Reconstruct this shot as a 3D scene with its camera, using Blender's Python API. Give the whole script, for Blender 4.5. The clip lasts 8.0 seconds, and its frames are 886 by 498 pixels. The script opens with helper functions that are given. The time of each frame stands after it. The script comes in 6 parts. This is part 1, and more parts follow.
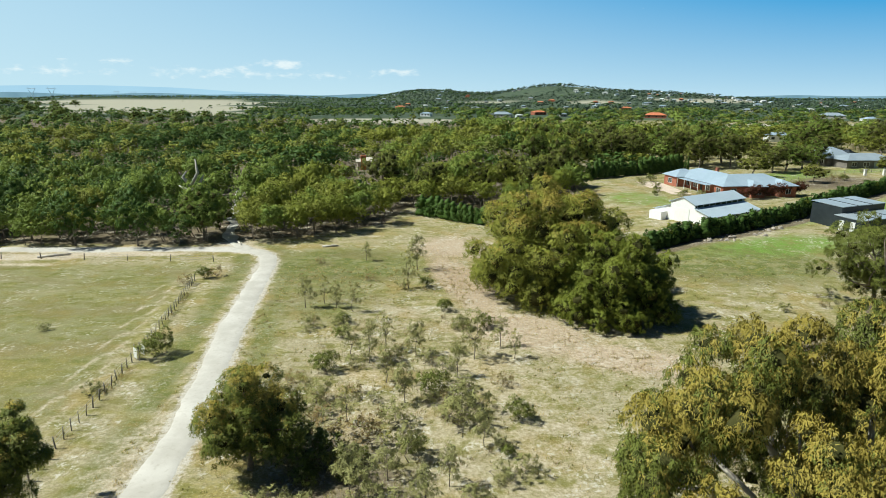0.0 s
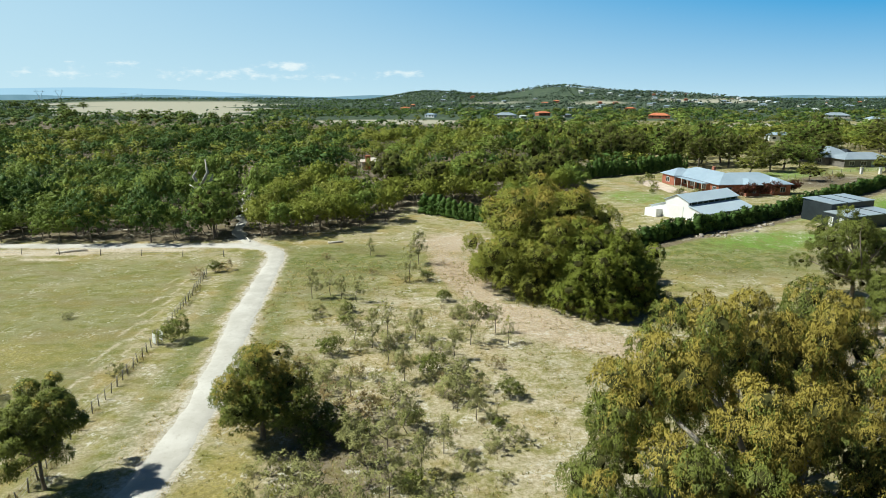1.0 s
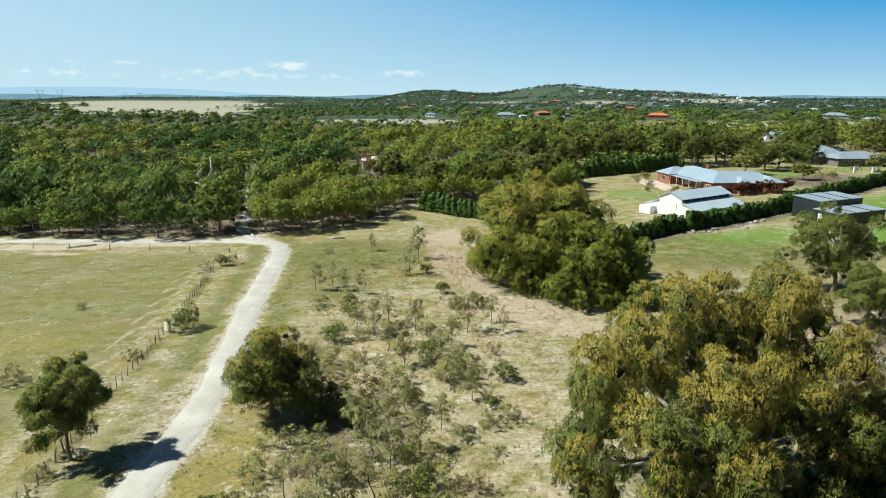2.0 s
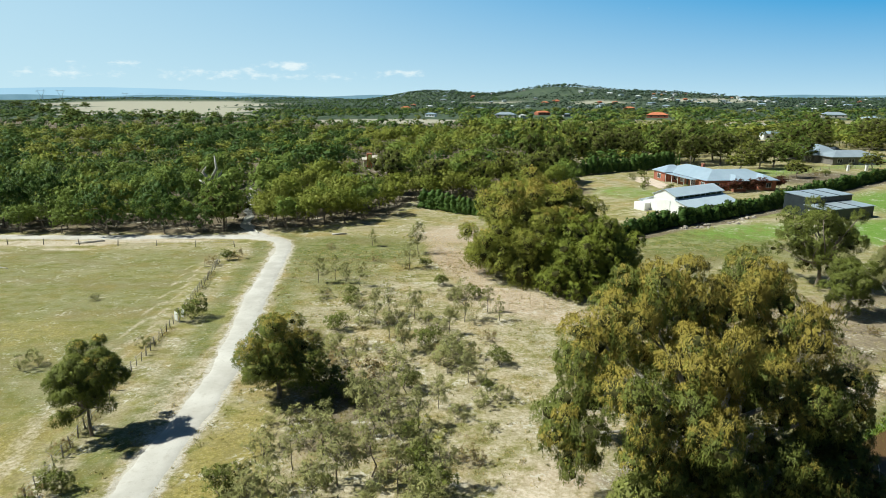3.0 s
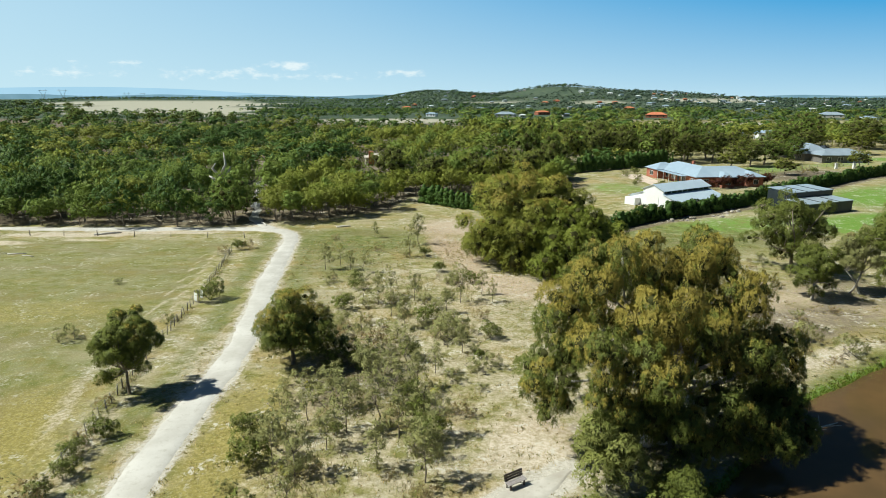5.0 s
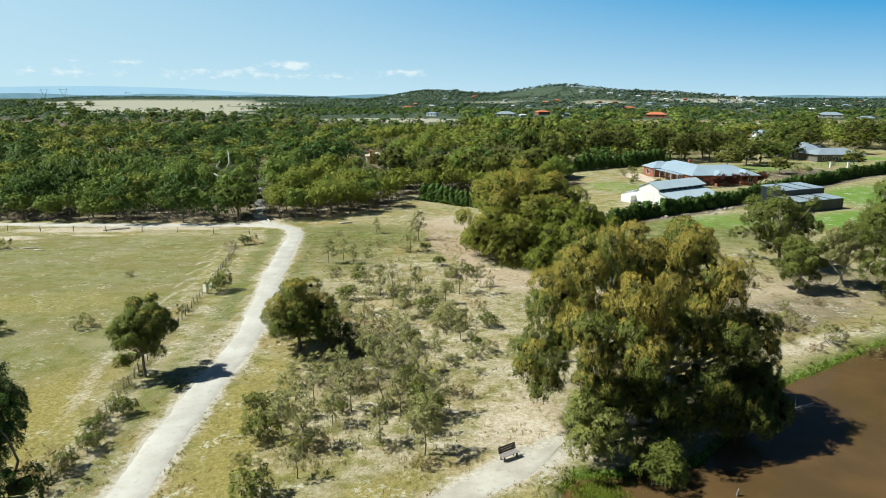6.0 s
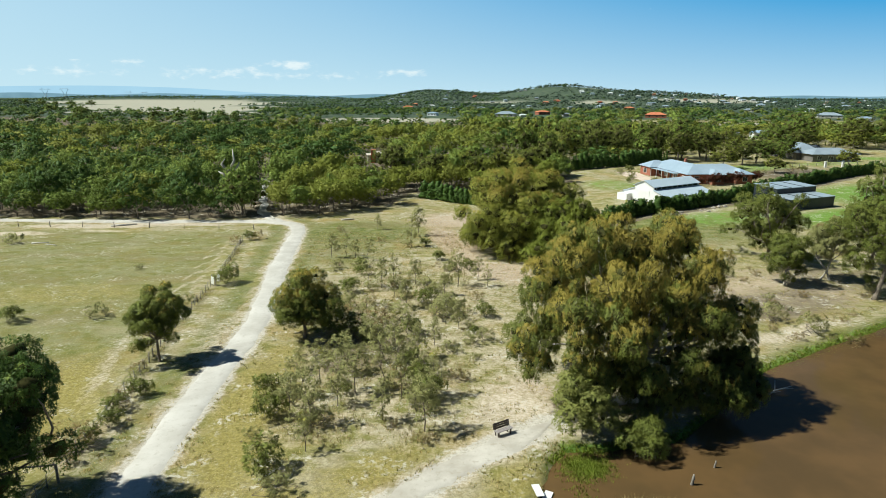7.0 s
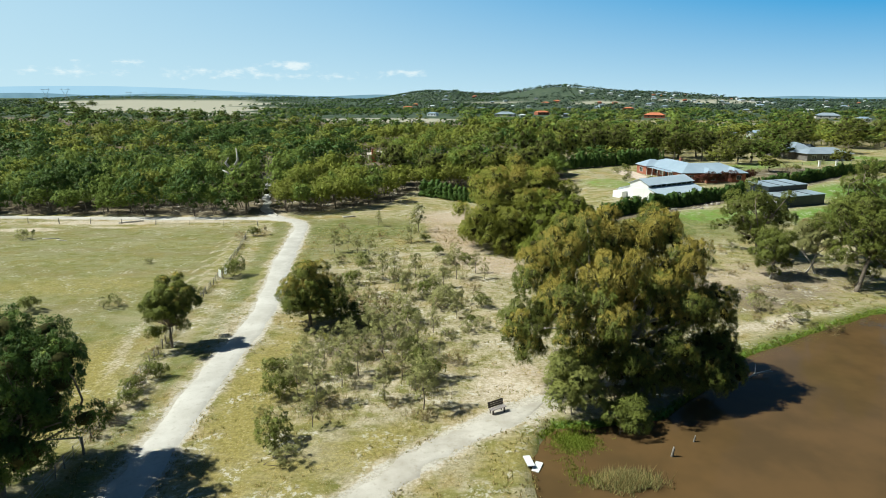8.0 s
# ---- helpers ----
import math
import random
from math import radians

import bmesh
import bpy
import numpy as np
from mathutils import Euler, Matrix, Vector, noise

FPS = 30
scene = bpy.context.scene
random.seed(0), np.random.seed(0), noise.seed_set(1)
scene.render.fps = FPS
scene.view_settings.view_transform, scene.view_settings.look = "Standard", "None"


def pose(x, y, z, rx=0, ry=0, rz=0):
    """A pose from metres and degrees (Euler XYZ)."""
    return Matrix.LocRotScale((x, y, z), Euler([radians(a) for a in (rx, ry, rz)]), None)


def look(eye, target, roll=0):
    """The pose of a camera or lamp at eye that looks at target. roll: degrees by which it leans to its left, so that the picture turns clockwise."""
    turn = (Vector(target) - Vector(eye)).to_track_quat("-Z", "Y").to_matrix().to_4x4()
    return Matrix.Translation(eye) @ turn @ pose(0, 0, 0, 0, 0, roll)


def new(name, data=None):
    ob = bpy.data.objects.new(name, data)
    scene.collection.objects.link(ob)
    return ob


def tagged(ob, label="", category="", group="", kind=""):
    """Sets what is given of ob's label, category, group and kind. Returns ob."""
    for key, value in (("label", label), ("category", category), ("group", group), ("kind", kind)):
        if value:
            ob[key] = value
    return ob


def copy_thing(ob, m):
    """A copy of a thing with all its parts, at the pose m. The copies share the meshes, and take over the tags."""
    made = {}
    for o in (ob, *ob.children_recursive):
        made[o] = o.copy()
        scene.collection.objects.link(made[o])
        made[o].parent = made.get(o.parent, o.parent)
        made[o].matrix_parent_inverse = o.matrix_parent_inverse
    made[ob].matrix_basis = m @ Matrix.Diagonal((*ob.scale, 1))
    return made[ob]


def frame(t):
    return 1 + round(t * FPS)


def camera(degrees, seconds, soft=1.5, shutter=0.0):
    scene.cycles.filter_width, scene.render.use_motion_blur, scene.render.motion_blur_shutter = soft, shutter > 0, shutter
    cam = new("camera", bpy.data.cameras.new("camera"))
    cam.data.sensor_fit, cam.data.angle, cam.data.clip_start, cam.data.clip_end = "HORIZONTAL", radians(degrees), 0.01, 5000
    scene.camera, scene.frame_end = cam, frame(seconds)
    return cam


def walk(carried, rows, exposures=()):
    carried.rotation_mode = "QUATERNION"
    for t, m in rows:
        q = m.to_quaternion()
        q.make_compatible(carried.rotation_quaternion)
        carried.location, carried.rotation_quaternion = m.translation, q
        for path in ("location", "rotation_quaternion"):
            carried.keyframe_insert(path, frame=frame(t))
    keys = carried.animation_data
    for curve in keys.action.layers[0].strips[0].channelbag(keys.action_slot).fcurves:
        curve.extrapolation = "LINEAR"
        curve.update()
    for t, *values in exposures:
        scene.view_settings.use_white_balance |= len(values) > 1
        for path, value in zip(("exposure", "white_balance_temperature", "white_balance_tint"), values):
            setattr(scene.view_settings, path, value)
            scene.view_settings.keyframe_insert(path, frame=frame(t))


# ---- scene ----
cam = camera(72.0, 8.0, soft=0.5)
PATH = [
    (0, (-1.307, 29.88, 26.671), (-1.298, 31.819, 26.182), 0.3),
    (0.5, (-0.763, 27.132, 26.698), (-0.77, 29.072, 26.212), 0.1),
    (1, (-0.52, 25.493, 26.777), (-0.528, 27.433, 26.291), 0.1),
    (1.5, (-0.428, 23.79, 26.782), (-0.436, 25.73, 26.295), 0.2),
    (3, (0.009, 18.77, 26.676), (-0.001, 20.71, 26.189), 0.1),
    (3.5, (0.122, 17.087, 26.644), (0.112, 19.026, 26.156), 0.1),
    (4, (0.268, 15.372, 26.611), (0.257, 17.312, 26.124), 0.1),
    (4.5, (0.386, 13.637, 26.59), (0.374, 15.577, 26.103), 0.1),
    (6, (0.616, 8.665, 26.541), (0.602, 10.604, 26.053), 0.2),
    (6.5, (0.689, 6.999, 26.499), (0.675, 8.939, 26.011), 0.2),
    (7, (0.779, 5.348, 26.491), (0.764, 7.287, 26.003), 0.3),
    (7.5, (0.87, 3.655, 26.455), (0.855, 5.594, 25.967), 0.3),
    (8, (0.977, 1.908, 26.409), (0.962, 3.848, 25.922), 0.3),
]
walk(cam, [(t, look(eye, target, roll)) for t, eye, target, roll in PATH], [(0, 0.38, 6100, 0), (8, 0.38, 6100, 0)])

# ---- light ----
SUN_ELEVATION, SUN_TURN = 51.0, -94.0  # the sun stands to the left of the track
_a, _e = radians(SUN_TURN), radians(SUN_ELEVATION)
SUN_WAY = Vector((math.sin(_a) * math.cos(_e), math.cos(_a) * math.cos(_e), math.sin(_e)))
world = bpy.data.worlds.new("world")
scene.world = world
world.use_nodes = True
_sky = world.node_tree.nodes.new("ShaderNodeTexSky")
_sky.sky_type = "NISHITA"
_sky.sun_disc = False
_sky.sun_elevation, _sky.sun_rotation = _e, _a
_sky.air_density, _sky.dust_density, _sky.ozone_density, _sky.altitude = 1.0, 0.2, 1.0, 100
_bg = world.node_tree.nodes["Background"]
_tint = world.node_tree.nodes.new("ShaderNodeMixRGB")
_tint.blend_type = "MULTIPLY"
_tint.inputs[0].default_value, _tint.inputs[2].default_value = 1.0, (0.68, 0.96, 1.18, 1)
world.node_tree.links.new(_sky.outputs[0], _tint.inputs[1])
world.node_tree.links.new(_tint.outputs[0], _bg.inputs[0])
_bg.inputs[1].default_value = 0.025
_sun = new("sun", bpy.data.lights.new("sun", "SUN"))
_sun.data.energy, _sun.data.angle, _sun.data.color = 5.0, radians(0.53), (1.0, 0.95, 0.85)
_sun.matrix_world = look((0, 0, 60), Vector((0, 0, 60)) - SUN_WAY)


# ---- materials ----
class Nodes:
    """A material's node tree, written as nested calls."""

    def __init__(self, name):
        self.material = bpy.data.materials.new(name)
        self.material.use_nodes = True
        self.tree = self.material.node_tree
        self.tree.nodes.clear()
        self.out = self.tree.nodes.new("ShaderNodeOutputMaterial")

    def node(self, kind, out=0, settings=None, **inputs):
        n = self.tree.nodes.new("ShaderNode" + kind)
        settings = settings or {}
        if "operation" in settings:
            n.operation = settings["operation"]
        if "interpolation_type" in settings:
            n.interpolation_type = settings["interpolation_type"]
        if "attribute_name" in settings:
            n.attribute_name = settings["attribute_name"]
        for k, v in inputs.items():
            key = int(k[1:]) if k[0] == "i" and k[1:].isdigit() else k.replace("_", " ")
            s = n.inputs[key]
            if isinstance(v, bpy.types.NodeSocket):
                self.tree.links.new(v, s)
            elif isinstance(v, tuple) and len(v) == 3 and s.type == "RGBA":
                s.default_value = (*v, 1)
            else:
                s.default_value = v
        return n.outputs[out]

    def place(self):
        return self.node("NewGeometry")

    def noise(self, scale, detail=4.0, rough=0.6, vec=None, out=0):
        return self.node("TexNoise", out, Scale=scale, Detail=detail, Roughness=rough, Vector=vec or self.place())

    def step(self, v, lo, hi, a=0.0, b=1.0):
        return self.node("MapRange", 0, {"interpolation_type": "SMOOTHSTEP"}, Value=v, From_Min=lo, From_Max=hi, To_Min=a, To_Max=b)

    def mix(self, f, a, b):
        return self.node("MixRGB", 0, Fac=f, Color1=a, Color2=b)

    def math(self, op, a, b=0.0):
        return self.node("Math", 0, {"operation": op}, i0=a, i1=b)

    def attr(self, name):
        return self.node("Attribute", 2, {"attribute_name": name})

    def bump(self, h, strength=0.5, distance=0.1):
        return self.node("Bump", 0, Height=h, Strength=strength, Distance=distance)

    def done(self, color, rough=0.8, metal=0.0, normal=None, spec=0.4, **more):
        args = dict(Base_Color=color, Roughness=rough, Metallic=metal, **more)
        args["Specular_IOR_Level"] = spec
        if normal is not None:
            args["Normal"] = normal
        s = self.node("BsdfPrincipled", 0, **args)
        self.tree.links.new(s, self.out.inputs[0])
        return self.material


def plain(name, a, b, scale=3.0, rough=0.7, metal=0.0, fine=40.0, bump=0.15, spec=0.4):
    """Two tones that change at a coarse and a fine scale, with a little relief."""
    m = Nodes(name)
    pos = m.node("TexCoord", 3)
    n1, n2 = m.noise(scale, vec=pos), m.noise(fine, 3, vec=pos)
    f = m.math("ADD", m.math("MULTIPLY", n1, 0.65), m.math("MULTIPLY", n2, 0.35))
    return m.done(m.mix(m.step(f, 0.32, 0.68), a, b), rough, metal, m.bump(n2, bump, 0.02), spec)


def foliage(name, a, b, c, gloss=0.45, through_share=0.3):
    """Leaves: each leaf and each tree has its own tone, and light passes through."""
    m = Nodes(name)
    island = m.node("NewGeometry", 8)
    tree = m.node("ObjectInfo", 5)
    big, tuft = m.noise(0.35, 3), m.noise(1.7, 2)
    f = m.math("ADD", m.math("MULTIPLY", island, 0.14), m.math("ADD", m.math("MULTIPLY", big, 0.48), m.math("MULTIPLY", tuft, 0.38)))
    col = m.mix(f, a, b)
    col = m.mix(m.step(tree, 0.3, 1.0, 0.0, 0.55), col, c)
    s = m.node("BsdfPrincipled", 0, Base_Color=col, Roughness=gloss + 0.15, Specular_IOR_Level=0.18)
    t = m.node("BsdfTranslucent", 0, Color=m.mix(0.5, col, (0.16, 0.2, 0.02)) if through_share < 0.4 else col)
    m.tree.links.new(m.node("MixShader", 0, i0=through_share, i1=s, i2=t), m.out.inputs[0])
    return m.material


LEAF = foliage("gum_leaves", (0.127, 0.172, 0.026), (0.287, 0.305, 0.044), (0.218, 0.247, 0.030), through_share=0.24)
LEAF_YOUNG = foliage("young_gum_leaves", (0.305, 0.247, 0.05), (0.45, 0.36, 0.078), (0.365, 0.295, 0.06), through_share=0.2)
LEAF_GOLD = foliage("olive_gum_leaves", (0.169, 0.202, 0.034), (0.351, 0.338, 0.053), (0.247, 0.260, 0.042), through_share=0.22)
LEAF_OLIVE = foliage("yellow_olive_leaves", (0.273, 0.263, 0.042), (0.441, 0.394, 0.068), (0.347, 0.315, 0.048), through_share=0.22)
LEAF_OLD = foliage("old_gum_leaves", (0.118, 0.148, 0.031), (0.228, 0.245, 0.048), (0.16, 0.182, 0.037), through_share=0.16)
LEAF_WATTLE = foliage("wattle_leaves", (0.21, 0.225, 0.06), (0.36, 0.365, 0.105), (0.27, 0.275, 0.07))
LEAF_BRIGHT = foliage("bright_leaves", (0.176, 0.220, 0.036), (0.341, 0.369, 0.060), (0.297, 0.308, 0.046))
LEAF_DARK = foliage("dark_leaves", (0.045, 0.09, 0.02), (0.1, 0.165, 0.03), (0.06, 0.115, 0.023), through_share=0.18)
LEAF_GREY = foliage("grey_green_leaves", (0.28, 0.285, 0.115), (0.47, 0.455, 0.19), (0.35, 0.345, 0.13), through_share=0.42)
LEAF_BROWN = foliage("brown_scrub_leaves", (0.27, 0.2, 0.095), (0.44, 0.33, 0.15), (0.33, 0.255, 0.1), through_share=0.42)
LEAF_WOOD = foliage("deep_green_wood_leaves", (0.119, 0.189, 0.038), (0.266, 0.329, 0.060), (0.196, 0.252, 0.044), through_share=0.2)
LEAF_WOOD_OLIVE = foliage("olive_wood_leaves", (0.162, 0.196, 0.033), (0.331, 0.331, 0.055), (0.243, 0.257, 0.044), through_share=0.2)
# far leaves: the haze of distance is put into their bluer green
LEAF_FAR_HAZE = foliage("haze_tinted_far_leaves", (0.055, 0.088, 0.062), (0.105, 0.145, 0.092), (0.08, 0.115, 0.075), through_share=0.15)
LEAF_RED = foliage("red_plum_leaves", (0.07, 0.02, 0.018), (0.13, 0.04, 0.03), (0.10, 0.03, 0.02))
GRASS_DRY = foliage("dry_grass_blades", (0.440, 0.341, 0.143), (0.660, 0.517, 0.253), (0.506, 0.396, 0.165), 0.6, 0.55)
GRASS_PINK = foliage("tall_straw_blades", (0.55, 0.40, 0.26), (0.72, 0.56, 0.39), (0.6, 0.45, 0.3), 0.6, 0.55)
GRASS_GREEN = foliage("green_grass_blades", (0.19, 0.19, 0.045), (0.33, 0.3, 0.09), (0.27, 0.26, 0.065), 0.6, 0.55)
REED = foliage("reed_blades", (0.22, 0.30, 0.035), (0.36, 0.44, 0.06), (0.28, 0.35, 0.04), 0.5, 0.5)
# dark cores inside crowns: shade between leaf clumps is put into this colour
CROWN_SHADE = plain("crown_shade_cores", (0.035, 0.038, 0.013), (0.075, 0.07, 0.024), 2.0, 0.95, fine=12, bump=0.8, spec=0.05)
BARK = plain("gum_bark", (0.12, 0.09, 0.065), (0.28, 0.24, 0.19), 1.5, 0.85, fine=14, bump=0.6)
BARK_PALE = plain("pale_bark", (0.30, 0.27, 0.23), (0.55, 0.50, 0.44), 1.2, 0.8, fine=10, bump=0.4)
DEADWOOD = plain("bleached_dead_wood", (0.40, 0.37, 0.33), (0.62, 0.58, 0.52), 2, 0.8, fine=20, bump=0.4)
POST_WOOD = plain("weathered_post_wood", (0.15, 0.13, 0.11), (0.32, 0.29, 0.25), 4, 0.85, fine=60, bump=0.5)
BENCH_WOOD = plain("dark_bench_timber", (0.05, 0.036, 0.03), (0.11, 0.08, 0.065), 6, 0.6, fine=60, bump=0.3)
BENCH_SEAT = plain("worn_grey_timber", (0.24, 0.21, 0.2), (0.38, 0.34, 0.33), 6, 0.6, fine=60, bump=0.3)
WIRE = plain("galvanised_wire", (0.3, 0.3, 0.3), (0.45, 0.45, 0.45), 2, 0.45, 0.8)
WHITE_BOARD = plain("white_painted_board", (0.72, 0.72, 0.70), (0.82, 0.82, 0.80), 2, 0.5)
BRICK = plain("red_brick_wall", (0.26, 0.085, 0.05), (0.40, 0.16, 0.10), 0.8, 0.85, fine=8, bump=0.4)
WHITE_WALL = plain("white_metal_wall", (0.74, 0.75, 0.75), (0.82, 0.82, 0.82), 0.4, 0.45, fine=5)
ROOF_BLUE = plain("pale_blue_grey_roof_metal", (0.29, 0.37, 0.45), (0.36, 0.44, 0.52), 0.25, 0.4, 0.0, fine=3, bump=0.05)
ROOF_PALE = plain("pale_blue_ribbed_metal", (0.40, 0.48, 0.55), (0.47, 0.55, 0.62), 0.25, 0.4, 0.0, fine=3, bump=0.05)
ROOF_GREY = plain("grey_roof_metal", (0.24, 0.29, 0.34), (0.32, 0.37, 0.42), 0.25, 0.4, 0.0, fine=3, bump=0.05)
ROOF_SLATE = plain("blue_grey_roof_metal", (0.28, 0.33, 0.37), (0.36, 0.41, 0.45), 0.25, 0.4, 0.0, fine=3, bump=0.05)
ROOF_TILE = plain("orange_roof_tiles", (0.45, 0.13, 0.06), (0.60, 0.22, 0.11), 0.5, 0.8, fine=5, bump=0.3)
DARK_METAL = plain("dark_blue_grey_cladding", (0.017, 0.024, 0.028), (0.032, 0.041, 0.047), 0.5, 0.5, 0.0, fine=6, bump=0.1)
TRIM_WHITE = plain("white_trim", (0.72, 0.72, 0.70), (0.8, 0.8, 0.79), 1, 0.5)
CREAM = plain("cream_render_wall", (0.5, 0.45, 0.38), (0.62, 0.57, 0.5), 0.6, 0.8, fine=6)
GREY_WALL = plain("grey_brown_brick_wall", (0.13, 0.12, 0.11), (0.22, 0.2, 0.18), 0.6, 0.8, fine=6)
GLASS = plain("dark_window_glass", (0.02, 0.025, 0.03), (0.04, 0.045, 0.05), 1, 0.08, spec=0.7)
SOLAR = plain("solar_panel", (0.008, 0.01, 0.02), (0.015, 0.02, 0.035), 1, 0.15, spec=0.6)
STONE = plain("pale_rubble_stone", (0.26, 0.23, 0.2), (0.42, 0.37, 0.32), 1.5, 0.9, fine=8, bump=0.6)
STEEL = plain("pylon_steel", (0.46, 0.54, 0.61), (0.54, 0.61, 0.67), 1, 0.6)
PAVING = plain("pale_paving", (0.5, 0.4, 0.32), (0.66, 0.55, 0.45), 0.6, 0.85, fine=5)


def gravel_material(name, a, b, worn):
    m = Nodes(name)
    big, mid, fine = m.noise(0.25, 4), m.noise(2.2, 4), m.noise(14, 4, 0.7)
    col = m.mix(m.step(big, 0.35, 0.68), a, b)
    col = m.mix(m.step(mid, 0.52, 0.75, 0, 0.6), col, worn)
    col = m.mix(m.step(fine, 0.5, 0.8, 0, 0.35), col, (0.30, 0.26, 0.20))
    return m.done(col, 0.95, 0, m.bump(fine, 0.5, 0.03), 0.2)


ROAD = gravel_material("white_gravel", (0.46, 0.43, 0.385), (0.57, 0.54, 0.495), (0.39, 0.355, 0.30))
PATH_DIRT = gravel_material("pale_path_dirt", (0.40, 0.36, 0.305), (0.55, 0.51, 0.45), (0.33, 0.285, 0.22))


def ground_material():
    """Dry pasture, mixed from the sheet's own shares of cover and broken up at four scales."""
    m = Nodes("pasture_ground")
    huge, big, mid, fine, grit = m.noise(0.012, 3), m.noise(0.09, 5), m.noise(0.55, 5, 0.65), m.noise(2.6, 4, 0.7), m.noise(11, 4, 0.75)
    streak = m.noise(0.42, 5, 0.65, m.node("Mapping", 0, Vector=m.place(), Rotation=(0.0, 0.0, 0.5), Scale=(0.6, 1.3, 1.0)))

    def share(name, soft=0.22):
        v = m.math("ADD", m.attr(name), m.math("MULTIPLY", m.math("SUBTRACT", m.math("ADD", mid, m.math("MULTIPLY", fine, 0.6)), 0.8), 0.75))
        return m.step(v, 0.5 - soft, 0.5 + soft)

    green = m.mix(m.step(mid, 0.35, 0.65), (0.17, 0.165, 0.045), (0.30, 0.265, 0.10))
    gold = m.mix(m.step(fine, 0.3, 0.7), (0.25, 0.18, 0.06), (0.38, 0.29, 0.12))
    dry = m.mix(m.step(fine, 0.3, 0.7), (0.26, 0.222, 0.128), (0.45, 0.395, 0.26))
    patch = m.math("ADD", m.math("MULTIPLY", streak, 0.45), m.math("ADD", m.math("MULTIPLY", big, 0.3), m.math("MULTIPLY", mid, 0.25)))
    base = m.mix(m.step(patch, 0.45, 0.55), green, dry)
    base = m.mix(m.step(m.noise(0.16, 5, 0.6), 0.50, 0.64, 0, 0.7), base, gold)
    base = m.mix(m.step(huge, 0.4, 0.65, 0, 0.3), base, m.mix(mid, (0.20, 0.185, 0.06), (0.33, 0.285, 0.12)))
    lush = m.mix(m.step(mid, 0.3, 0.7), (0.092, 0.118, 0.025), (0.172, 0.185, 0.055))
    lush = m.mix(m.step(mid, 0.48, 0.62, 0, 0.55), lush, m.mix(fine, (0.21, 0.2, 0.10), (0.31, 0.29, 0.18)))
    lush = m.mix(m.step(m.noise(0.8, 4, 0.7), 0.50, 0.62, 0, 0.55), lush, m.mix(fine, (0.18, 0.172, 0.036), (0.28, 0.255, 0.064)))
    dull = m.noise(0.10, 5, 0.62, m.node("Mapping", 0, Vector=m.place(), Rotation=(0.0, 0.0, 0.25), Scale=(0.55, 1.5, 1.0)))
    lush = m.mix(m.step(dull, 0.50, 0.62, 0, 0.55), lush, m.mix(fine, (0.13, 0.115, 0.045), (0.22, 0.175, 0.08)))
    lush = m.mix(m.step(dull, 0.44, 0.34, 0, 0.55), lush, m.mix(fine, (0.24, 0.22, 0.105), (0.35, 0.315, 0.18)))
    base = m.mix(share("green"), base, lush)
    base = m.mix(share("gold", 0.3), base, m.mix(m.step(fine, 0.3, 0.7), (0.20, 0.168, 0.045), (0.36, 0.30, 0.10)))
    base = m.mix(share("straw"), base, m.mix(m.step(fine, 0.3, 0.7), (0.36, 0.28, 0.195), (0.50, 0.40, 0.29)))
    base = m.mix(share("pale"), base, m.mix(m.step(fine, 0.3, 0.7), (0.41, 0.335, 0.23), (0.61, 0.525, 0.42)))
    base = m.mix(share("gravel", 0.14), base, m.mix(m.step(fine, 0.3, 0.7), (0.42, 0.375, 0.31), (0.58, 0.535, 0.47)))
    base = m.mix(share("lawn"), base, m.mix(mid, (0.10, 0.21, 0.028), (0.18, 0.28, 0.045)))
    base = m.mix(share("litter"), base, m.mix(m.step(fine, 0.35, 0.7), (0.10, 0.082, 0.055), (0.21, 0.165, 0.115)))
    calm = m.math("SUBTRACT", 1.0, m.math("MULTIPLY", share("straw"), 0.8))
    base = m.mix(m.math("MULTIPLY", calm, m.step(grit, 0.50, 0.72, 0, 0.55)), base, (0.09, 0.08, 0.035))
    base = m.mix(m.step(grit, 0.44, 0.22, 0, 0.3), base, (0.60, 0.54, 0.40))
    tuft = m.noise(5.0, 3, 0.7)
    base = m.mix(m.math("MULTIPLY", calm, m.step(tuft, 0.54, 0.74, 0, 0.4)), base, m.mix(mid, (0.10, 0.095, 0.03), (0.19, 0.15, 0.06)))
    base = m.mix(m.step(tuft, 0.46, 0.30, 0, 0.4), base, (0.54, 0.48, 0.34))
    chalk = m.math("MULTIPLY", m.step(m.noise(0.30, 4, 0.6), 0.50, 0.62), m.step(m.noise(1.9, 4, 0.7), 0.50, 0.60, 0, 0.8))
    chalk = m.math("MULTIPLY", chalk, m.math("SUBTRACT", 1.0, m.math("MULTIPLY", share("green"), 0.8)))
    base = m.mix(chalk, base, (0.57, 0.53, 0.45))
    base = m.mix(m.step(m.noise(0.22, 5, 0.65), 0.55, 0.68, 0, 0.45), base, m.mix(fine, (0.15, 0.135, 0.05), (0.25, 0.205, 0.09)))
    # far scrub cover, its green dulled bluish by haze put into the colour
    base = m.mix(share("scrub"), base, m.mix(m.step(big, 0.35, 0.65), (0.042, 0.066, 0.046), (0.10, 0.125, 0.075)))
    base = m.mix(share("field"), base, m.mix(big, (0.31, 0.295, 0.225), (0.41, 0.385, 0.30)))
    h = m.math("ADD", m.math("MULTIPLY", fine, 0.6), m.math("MULTIPLY", grit, 0.4))
    return m.done(base, 1.0, 0, m.bump(h, 0.8, 0.12), 0.1)


GROUND = ground_material()


